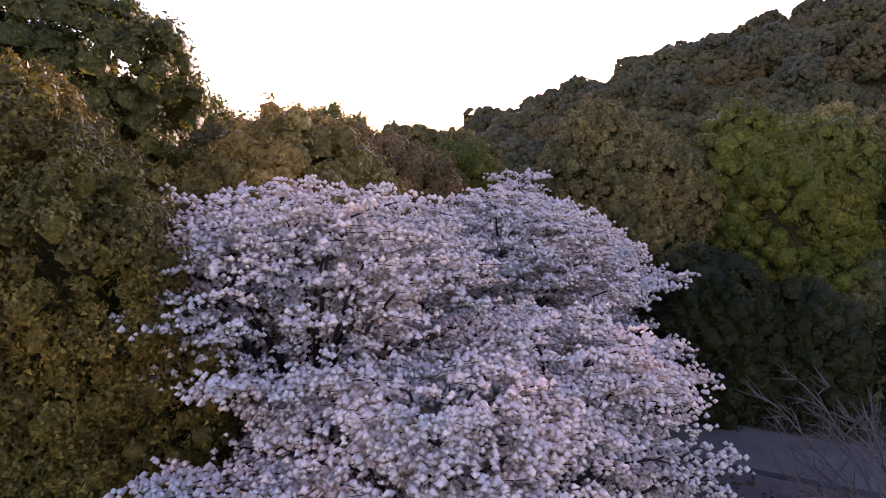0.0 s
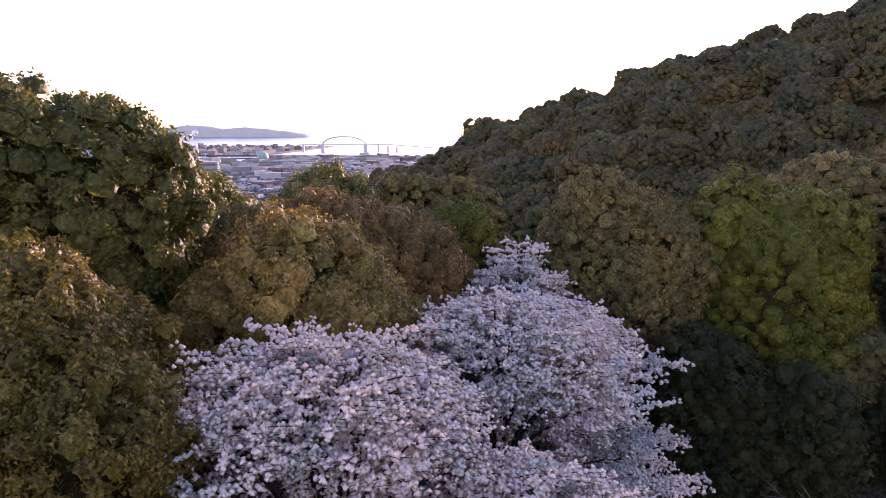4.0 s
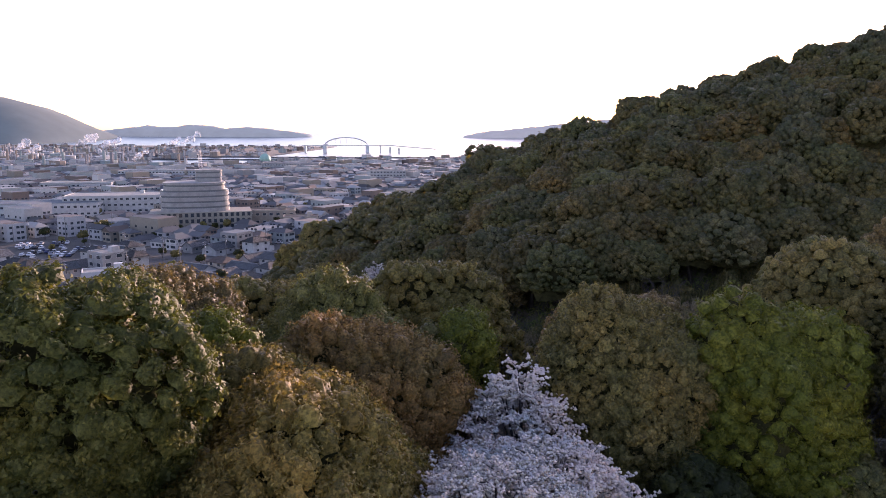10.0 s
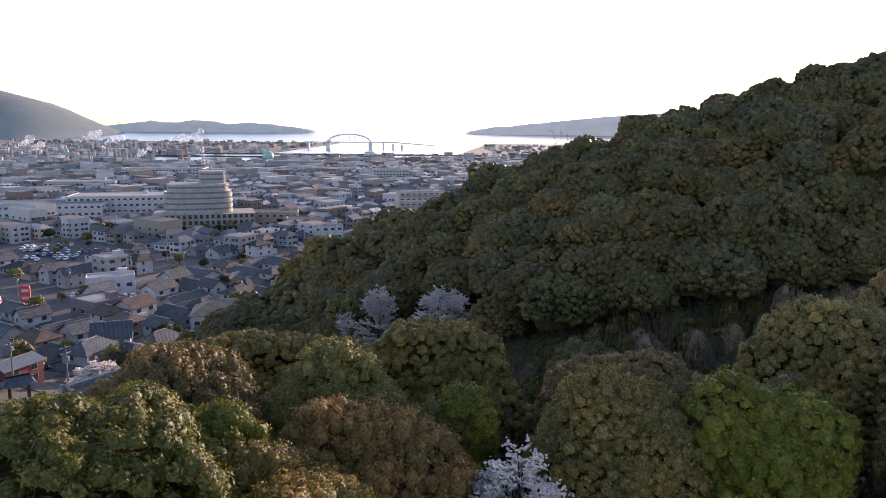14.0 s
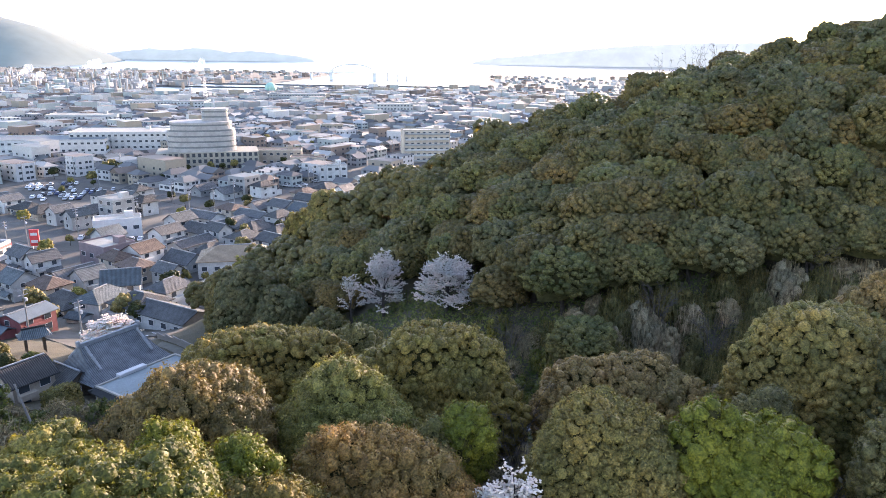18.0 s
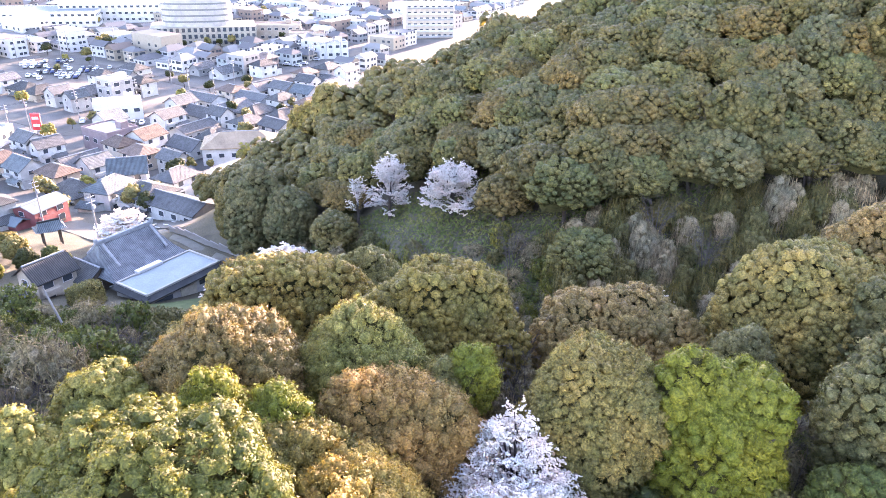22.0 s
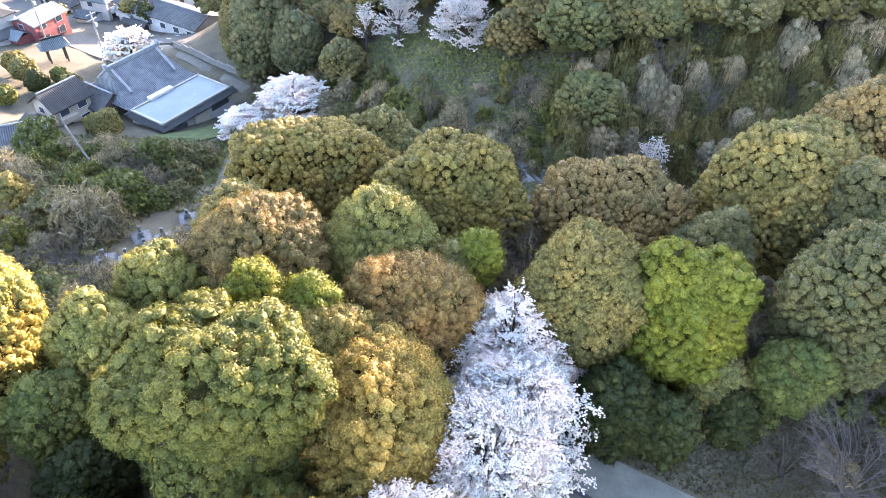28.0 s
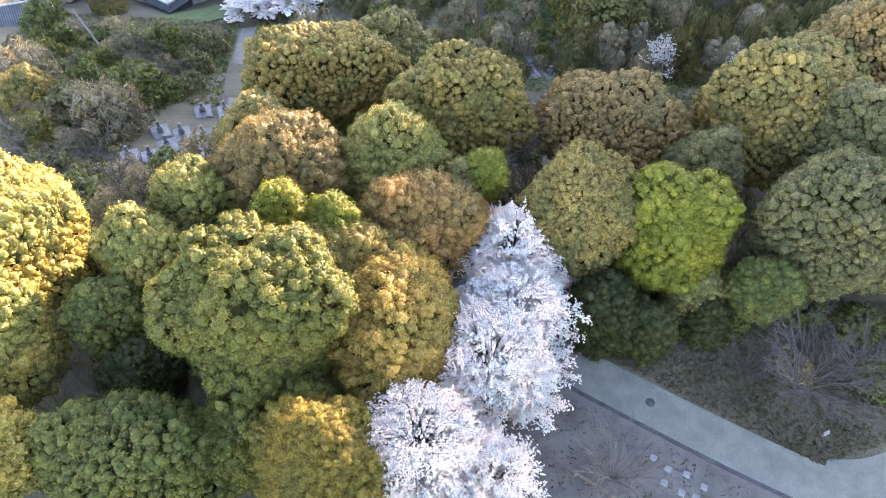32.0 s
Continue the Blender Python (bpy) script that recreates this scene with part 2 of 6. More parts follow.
TILES_GREY = tile_roof("grey_roof_tiles", (0.041, 0.046, 0.048), (0.078, 0.086, 0.090))
TILES_TEMPLE = tile_roof("temple_roof_tiles", (0.06, 0.07, 0.078), (0.125, 0.142, 0.152))
RIDGE = surface("pale_ridge_tiles", (0.15, 0.165, 0.175), (0.24, 0.26, 0.27), 2.0, 0.7)
ANNEX_ROOF = surface("pale_teal_sheet_roof", (0.15, 0.185, 0.19), (0.2, 0.24, 0.245), 0.3, 0.7)
TILES_DARK = tile_roof("dark_roof_tiles", (0.023, 0.026, 0.027), (0.048, 0.053, 0.054))
TILES_BROWN = tile_roof("brown_roof_tiles", (0.058, 0.040, 0.032), (0.109, 0.080, 0.064))
TILES_TAN = tile_roof("tan_roof_tiles", (0.15, 0.112, 0.075), (0.21, 0.16, 0.11))
TILES_BLUE = tile_roof("blue_grey_roof_tiles", (0.037, 0.050, 0.056), (0.074, 0.094, 0.102))


def many_tones(name, tones, rough=0.8, patch=0.02):
    """One material for a joined crowd of small buildings: each piece takes one of the tones."""
    m, t, p = material(name)
    g = t.nodes.new("ShaderNodeNewGeometry")
    col = ramp_of(t, g.outputs["Random Per Island"], [(i / len(tones), c) for i, c in enumerate(tones)])
    col.node.color_ramp.interpolation = "CONSTANT"
    t.links.new(mix_of(t, 0.3, col, ramp_of(t, noise_of(t, 0.8, 4), [(0.3, (0.5, 0.5, 0.5)), (0.7, (1.1, 1.1, 1.1))]), "MULTIPLY"), p.inputs["Base Color"])
    p.inputs["Roughness"].default_value = rough
    return m


FAR_WALLS = many_tones("far_walls", [(0.344, 0.344, 0.328), (0.221, 0.197, 0.156), (0.426, 0.426, 0.410), (0.197, 0.205, 0.205), (0.246, 0.279, 0.271), (0.139, 0.107, 0.090), (0.344, 0.353, 0.353)])
FAR_ROOFS = many_tones("far_roofs", [(0.055, 0.06, 0.062), (0.1, 0.104, 0.1), (0.042, 0.044, 0.046), (0.1, 0.07, 0.052), (0.075, 0.095, 0.1), (0.26, 0.265, 0.25), (0.068, 0.072, 0.074)], 0.65)
FAR_PLANT = many_tones("far_plant", [(0.26, 0.27, 0.28), (0.18, 0.18, 0.19), (0.36, 0.36, 0.36), (0.22, 0.18, 0.15), (0.2, 0.26, 0.26)], 0.5)


# ---- building helpers ----
def mesh_of(name, verts, faces, mat=None):
    me = bpy.data.meshes.new(name)
    me.from_pydata([tuple(v) for v in verts], [], faces)
    if mat:
        me.materials.append(mat)
    return me


def quads(name, corners, mat, tone=None):
    """A mesh of loose three- or four-cornered pieces: corners is an array n x 3 or 4 x 3."""
    n, k = corners.shape[:2]
    return facets(name, corners.reshape(-1, 3), np.arange(n * k).reshape(n, k), mat, None if tone is None else np.repeat(tone, k))


def facets(name, verts, index, mat, tone=None):
    """A smooth-shaded mesh of equal-sided pieces; tone: a value of 0 to 1 at each corner point, by which its leaves differ."""
    n, k = index.shape
    me = bpy.data.meshes.new(name)
    me.vertices.add(len(verts))
    me.vertices.foreach_set("co", np.asarray(verts, dtype=np.float32).ravel())
    me.loops.add(n * k)
    me.loops.foreach_set("vertex_index", np.asarray(index, dtype=np.int32).ravel())
    me.polygons.add(n)
    me.polygons.foreach_set("loop_start", np.arange(0, n * k, k, dtype=np.int32))
    me.polygons.foreach_set("loop_total", np.full(n, k, dtype=np.int32))
    me.polygons.foreach_set("use_smooth", np.ones(n, dtype=bool))
    at = me.attributes.new("tone", "FLOAT", "POINT")
    at.data.foreach_set("value", np.asarray(np.full(len(verts), 0.5) if tone is None else tone, dtype=np.float32))
    me.materials.append(mat)
    me.update()
    return me


def child(name, me, parent, label="", m=None):
    ob = new(name, me)
    ob.parent = parent
    if m is not None:
        ob.matrix_basis = m
    return tagged(ob, label) if label else ob


def step(a, b, v):
    u = np.clip((v - a) / (b - a), 0, 1)
    return u * u * (3 - 2 * u)


# ---- the land ----
CREST_X = [-75, -55, -40, -23, -10, 5, 20, 30, 36, 54, 68, 82, 120, 200, 400]
CREST_Z = [-38, -31, -21, -10, -2, 5.5, 9.2, 12, 15.4, 20.4, 25.4, 29, 34, 40, 30]


def height(x, y):
    x, y = np.asarray(x, float), np.asarray(y, float)
    # the slope from the park down through the graveyard and the temple to the town
    base = np.interp(y, [-80, 30, 40, 47, 57, 72, 85, 97, 115, 135, 160, 185], [0, 0, -4, -8.5, -12, -16.5, -21, -24.5, -27, -31, -36, -38])
    base = np.where(y < 45, base - 5 * step(-24, -40, x) * step(0, 40, y) * (1 - step(40, 47, y)) + 1.5 * np.exp(-((x + 11) / 7) ** 2 - ((y - 20) / 9) ** 2), base)
    east = np.interp(y, [-80, 30, 40, 52, 64, 200], [0, 0, -3, -8.5, -10.5, -12])
    base = base + (east - base) * step(-22, 2, x) * (1 - step(90, 140, y))
    base = base + 0.13 * np.clip(x - 30, 0, 60) * (1 - step(150, 220, y))
    # the wooded hill
    foot = 64 + np.clip(-x, 0, 45) * 1.1
    crest = 132 + np.clip(-x, 0, 40) * 0.25 - 0.12 * np.clip(x - 40, 0, 100)
    u = (y - foot) / (crest - foot)
    u0 = np.clip(u, 0, 1)
    lean = step(-2, 24, x)
    front = (1 - lean) * u0 ** 1.5 + lean * (1 - (1 - u0) ** 2.2)
    top = np.interp(x, CREST_X, CREST_Z)
    low = np.interp(foot, [64, 85, 97, 115], [-10.5, -17, -24, -27])
    hill = np.where(u < 1, low + (top - low) * front, top - 0.5 * (y - crest))
    hill = np.where(u > 0, hill, -99)
    z = np.maximum(base, np.maximum(hill, -38))
    far = step(185, 240, y)
    z = z * (1 - far) + np.maximum(hill, -38.0) * far
    # harbour, river mouth and open sea lie below the water's sheet
    inlet = (np.abs(x + 440 + (y - 1130) * 0.1) < 125) & (y > 1130) & (y < 1480)
    inlet |= (y > 1480) & (y < 1640) & (x > -560) & (x < 40)
    open_sea = (y > 1640) & (x > -420) & (x < 30 + (y - 1640) * 0.12) | (y > 2900)
    return np.where(inlet | open_sea, -47.0, z)


def h(x, y):
    return float(height(x, y))


GRASS_GROUND, gt, gp = material("ground")
g_co = gt.nodes.new("ShaderNodeTexCoord")
soil = ramp_of(gt, noise_of(gt, 0.25, 6), [(0.32, (0.034, 0.031, 0.02)), (0.5, (0.055, 0.05, 0.029)), (0.68, (0.07, 0.064, 0.044))])
g_fine = noise_of(gt, 6.0, 5)
soil = mix_of(gt, 0.6, soil, ramp_of(gt, g_fine, [(0.35, (0.25, 0.25, 0.25)), (0.65, (1.35, 1.3, 1.15))]), "MULTIPLY")
# built-up ground: asphalt and gravel yards on the plain
sep = gt.nodes.new("ShaderNodeSeparateXYZ")
gt.links.new(g_co.outputs["Object"], sep.inputs[0])
flat = gt.nodes.new("ShaderNodeMapRange")
flat.inputs[1].default_value, flat.inputs[2].default_value, flat.inputs[3].default_value, flat.inputs[4].default_value = -35, -31, 1, 0
gt.links.new(sep.outputs[2], flat.inputs[0])
yard = ramp_of(gt, noise_of(gt, 0.03, 5), [(0.35, (0.042, 0.042, 0.04)), (0.5, (0.066, 0.065, 0.06)), (0.65, (0.1, 0.093, 0.078))])
gt.links.new(mix_of(gt, flat.outputs[0], soil, yard), gp.inputs["Base Color"])
gp.inputs["Roughness"].default_value = 0.95
bump_of(gt, gp, g_fine, 0.7, 0.08)

xs = np.unique(np.concatenate([np.linspace(-4900, -700, 22), np.arange(-700, -130, 30), np.arange(-130, 150, 4.0), np.arange(150, 700, 40), np.linspace(700, 4900, 22)]))
ys = np.unique(np.concatenate([np.linspace(-2500, -60, 14), np.arange(-60, 260, 4.0), np.arange(260, 1100, 40), np.arange(1100, 1700, 10), np.arange(1700, 3000, 60), np.linspace(3000, 4900, 8)]))
gx, gy = np.meshgrid(xs, ys)
gz = height(gx, gy)
near_ground = np.exp(-((gx - 15) / 30) ** 2 - ((gy - 12) / 16) ** 2)
gz += np.where(gz > -46, 0.25 * np.sin(gx * 0.31 + 1) * np.sin(gy * 0.27) * (1 - near_ground) * (gy < 170), 0)
nx = len(xs)
faces = [(j * nx + i, j * nx + i + 1, (j + 1) * nx + i + 1, (j + 1) * nx + i) for j in range(len(ys) - 1) for i in range(nx - 1)]
ground = new("ground", mesh_of("ground", np.stack([gx.ravel(), gy.ravel(), gz.ravel()], 1), faces, GRASS_GROUND))
ground.data.polygons.foreach_set("use_smooth", [True] * len(faces))
tagged(ground, "grassy slopes running down to the built-up coastal plain", "ground", kind="structure")

WATER, wt, wp = material("water")
wp.inputs["Base Color"].default_value = (0.05, 0.09, 0.1, 1)
wp.inputs["Roughness"].default_value = 0.28
bump_of(wt, wp, noise_of(wt, 0.15, 4), 0.3, 0.5)
sea_y = [1100, 1500, 2000, 2600, 3200, 3800, 4300, 4800]
sea_z = [-41, -41, -41, -41, -38, -25, -7, 10]
sv = [(x, y, z) for y, z in zip(sea_y, sea_z) for x in (-4900, 4900)]
water = new("water", mesh_of("water", sv, [(2 * i, 2 * i + 1, 2 * i + 3, 2 * i + 2) for i in range(7)], WATER))
tagged(water, "calm pale sea and harbour water under low sun", "water", kind="structure")
for p in water.data.polygons:
    p.use_smooth = True


# ---- trees ----
def unit(v):
    return v / np.maximum(np.linalg.norm(v, axis=-1, keepdims=True), 1e-9)


def leaf_cards(rng, at, out, size, lean=0.6, slim=0.55, corners=4):
    """Four-cornered leaves at the points, facing about outwards."""
    n = len(at)
    nrm = unit(out + rng.normal(0, lean, (n, 3)))
    a = unit(np.cross(nrm, rng.normal(0, 1, (n, 3))))
    b = np.cross(nrm, a)
    s = size * rng.uniform(0.65, 1.3, (n, 1))
    a, b = a * s, b * s * slim
    if corners == 3:
        return np.stack([at - a - b, at + a * 1.2, at - a * 0.6 + b * 1.3], 1)
    return np.stack([at - a, at - b * 0.9 + a * 0.1, at + a, at + b * 0.9 + a * 0.1], 1)


def dome_points(rng, n, low):
    """Even points over the part of a unit ball above z = low."""
    i = np.arange(n) + 0.5
    z = 1 - (1 - low) * i / n
    f = i * 2.399963 + rng.uniform(0, 6.28)
    r = np.sqrt(np.clip(1 - z * z, 0, 1))
    return unit(np.stack([r * np.cos(f), r * np.sin(f), z], 1) + rng.normal(0, 0.4 / math.sqrt(n), (n, 3)))


def lumpiness(d, rng, lobes, amount):
    c = unit(rng.normal(0, 1, (lobes, 3)) + np.array([0, 0, 0.35]))
    w = np.exp((3.0 + 0.45 * lobes) * (d @ c.T - 1)).max(1)
    return 1 - amount + amount * 1.2 * w


def bulbs(rng, centre, nrm, radius, sides=7, rings=(0.6, 1.2, 1.85), tall=1.0, rough=0.13):
    """Rounded caps, one for each centre, bulging along its normal: points, three-cornered faces."""
    n = len(centre)
    a = unit(np.cross(nrm, rng.normal(0, 1, (n, 3))))
    b = np.cross(nrm, a)
    pts = [centre + nrm * radius * tall]
    for j, th in enumerate(rings):
        for i in range(sides):
            f = 2 * math.pi * (i + 0.5 * (j % 2)) / sides
            r = radius * (1 + rng.uniform(-rough, rough, (n, 1)))
            pts.append(centre + r * (math.sin(th) * (math.cos(f) * a + math.sin(f) * b) + math.cos(th) * tall * nrm))
    k = 1 + sides * len(rings)
    tris = [(0, 1 + i, 1 + (i + 1) % sides) for i in range(sides)]
    for j in range(len(rings) - 1):
        p, q = 1 + j * sides, 1 + (j + 1) * sides
        for i in range(sides):
            e = (i + 1) % sides
            tris += [(p + i, q + i, q + e), (p + i, q + e, p + e)] if j % 2 else [(p + i, q + i, p + e), (p + e, q + i, q + e)]
    verts = np.stack(pts, 1).reshape(-1, 3)
    index = (np.arange(n)[:, None, None] * k + np.array(tris)[None]).reshape(-1, 3)
    return verts, index, k


def crown_mesh(name, rng, rx, ry, rz, mat, clump=0.85, leaves=50, leaf=0.07, low=-0.6, lobes=14, amount=0.18, gaps=0.01, crowd=1.5, lean=0.45, sides=6, rings=(0.7, 1.5), rise=0.4, tall=1.0, slim=0.7, bulk=0.0):
    """A crown of rounded leafy clumps over a lobed dome; rng's first draw fixes the lobes."""
    area = math.pi * 2 * (1 - low) * (((rx * ry) ** 1.6 + (rx * rz) ** 1.6 + (ry * rz) ** 1.6) / 3) ** 0.625
    n = max(14, int(area / (clump * clump) * crowd))
    shape = np.random.default_rng(rng.integers(1 << 30))
    d = dome_points(rng, n, low)
    d = d[rng.random(n) > gaps]
    n = len(d)
    k = lumpiness(d, shape, lobes, amount)[:, None] * rng.uniform(0.93, 1.03, (n, 1))
    centre = d * (k - 0.4 * clump / min(rx, ry, rz)) * np.array([rx, ry, rz])
    nrm = unit(unit(d / np.array([rx, ry, rz])) + np.array([0, 0, rise]) + rng.normal(0, 0.12, (n, 3)))
    radius = clump * rng.uniform(0.42, 0.82, (n, 1))
    tone = rng.uniform(0.25, 0.75, n)
    verts, index, kk = bulbs(rng, centre, nrm, radius * (bulk or (0.62 if leaves > 100 else 0.76 if leaves > 20 else 0.9)), sides, rings, tall, 0.24)
    tones = np.repeat(tone, kk)
    if leaves:
        e = unit(rng.normal(0, 1, (n, leaves, 3)) + nrm[:, None, :] * 1.1)
        along = (e * nrm[:, None, :]).sum(2, keepdims=True)
        e2 = e + nrm[:, None, :] * along * (tall - 1)
        at = centre[:, None, :] + e2 * radius[:, None, :] * rng.uniform(0.78, 1.1, (n, leaves, 1))
        cards = leaf_cards(rng, at.reshape(-1, 3), e.reshape(-1, 3), leaf, lean, slim, 3)
        index = np.concatenate([index, len(verts) + np.arange(len(cards) * 3).reshape(-1, 3)])
        verts = np.concatenate([verts, cards.reshape(-1, 3)])
        tones = np.concatenate([tones, np.repeat(np.clip(np.repeat(tone, leaves) + rng.normal(0, 0.2, n * leaves), 0, 1), 3)])
    return facets(name, verts, index, mat, tones)


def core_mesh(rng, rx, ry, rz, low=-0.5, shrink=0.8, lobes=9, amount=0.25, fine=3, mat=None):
    """A solid core inside the crown, near-black unless mat is given so that gaps read as shade; rng starts as it did
    for the crown, so that both have the same lobes.
    """
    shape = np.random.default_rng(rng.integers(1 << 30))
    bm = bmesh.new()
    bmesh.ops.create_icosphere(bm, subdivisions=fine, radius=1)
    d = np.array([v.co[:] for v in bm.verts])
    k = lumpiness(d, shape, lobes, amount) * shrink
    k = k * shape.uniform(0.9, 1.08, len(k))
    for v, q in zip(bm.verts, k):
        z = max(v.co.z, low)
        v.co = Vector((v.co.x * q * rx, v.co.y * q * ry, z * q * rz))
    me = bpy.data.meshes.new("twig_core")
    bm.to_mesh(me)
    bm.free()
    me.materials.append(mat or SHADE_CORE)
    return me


def tube(verts, faces, path, radii, sides=6):
    """Adds a round limb along a path to a vertex and face list."""
    base = len(verts)
    for i, (p, r) in enumerate(zip(path, radii)):
        d = Vector(path[min(i + 1, len(path) - 1)]) - Vector(path[max(i - 1, 0)])
        q = d.to_track_quat("Z", "Y")
        for s in range(sides):
            a = 2 * math.pi * s / sides
            verts.append(Vector(p) + q @ Vector((r * math.cos(a), r * math.sin(a), 0)))
    for i in range(len(path) - 1):
        for s in range(sides):
            a, b = base + i * sides + s, base + i * sides + (s + 1) % sides
            faces.append((a, b, b + sides, a + sides))


def trunk_mesh(rng, high, reach, thick, limbs=6, mat=None):
    verts, faces = [], []
    bend = rng.normal(0, 0.25, 2)
    mid = Vector((bend[0], bend[1], high * 0.5))
    tube(verts, faces, [(0, 0, -0.8), (bend[0] * 0.4, bend[1] * 0.4, high * 0.25), mid, (bend[0] * 1.5, bend[1] * 1.3, high * 0.85)], [thick * 1.35, thick, thick * 0.8, thick * 0.35], 8)
    for i in range(limbs):
        a = 2 * math.pi * (i + rng.uniform(-0.3, 0.3)) / limbs
        s = Vector((bend[0], bend[1], high * rng.uniform(0.3, 0.65)))
        e = Vector((math.cos(a) * reach * 0.75, math.sin(a) * reach * 0.75, high * rng.uniform(0.7, 0.95)))
        tube(verts, faces, [s, s.lerp(e, 0.5) + Vector((0, 0, 0.3)), e], [thick * 0.5, thick * 0.35, thick * 0.12], 6)
    me = mesh_of("trunk", verts, faces, mat or BARK)
    me.polygons.foreach_set("use_smooth", [True] * len(me.polygons))
    return me


def broadleaf(x, y, top, rx, ry, rz, mat, label, seed, clump=0.85, leaves=50, leaf=0.07, group="", ground_z=None, low=-0.6, lobes=14, amount=0.18, gaps=0.02, category="tree", tall=1.0, heart=0.86):
    """A domed evergreen: trunk with limbs, crown of rounded leafy clumps round a dark core that stands for inner shade.
    """
    rng = np.random.default_rng(seed)
    gz = h(x, y) if ground_z is None else ground_z
    tree = tagged(new("broadleaf_tree"), label, category, group)
    tree.location = (x, y, gz)
    centre = top - rz - gz
    child("trunk", trunk_mesh(rng, max(centre + rz * 0.5, 1.5), min(rx, ry), 0.05 * max(rx, rz) + 0.06), tree)
    state = int(rng.integers(1 << 30))
    crown = child("crown", crown_mesh("crown", np.random.default_rng(state), rx, ry, rz, mat, clump, leaves, leaf, low, lobes, amount, gaps, tall=tall), tree, m=pose(0, 0, centre))
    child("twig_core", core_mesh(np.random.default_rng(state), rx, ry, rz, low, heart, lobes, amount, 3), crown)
    return tree


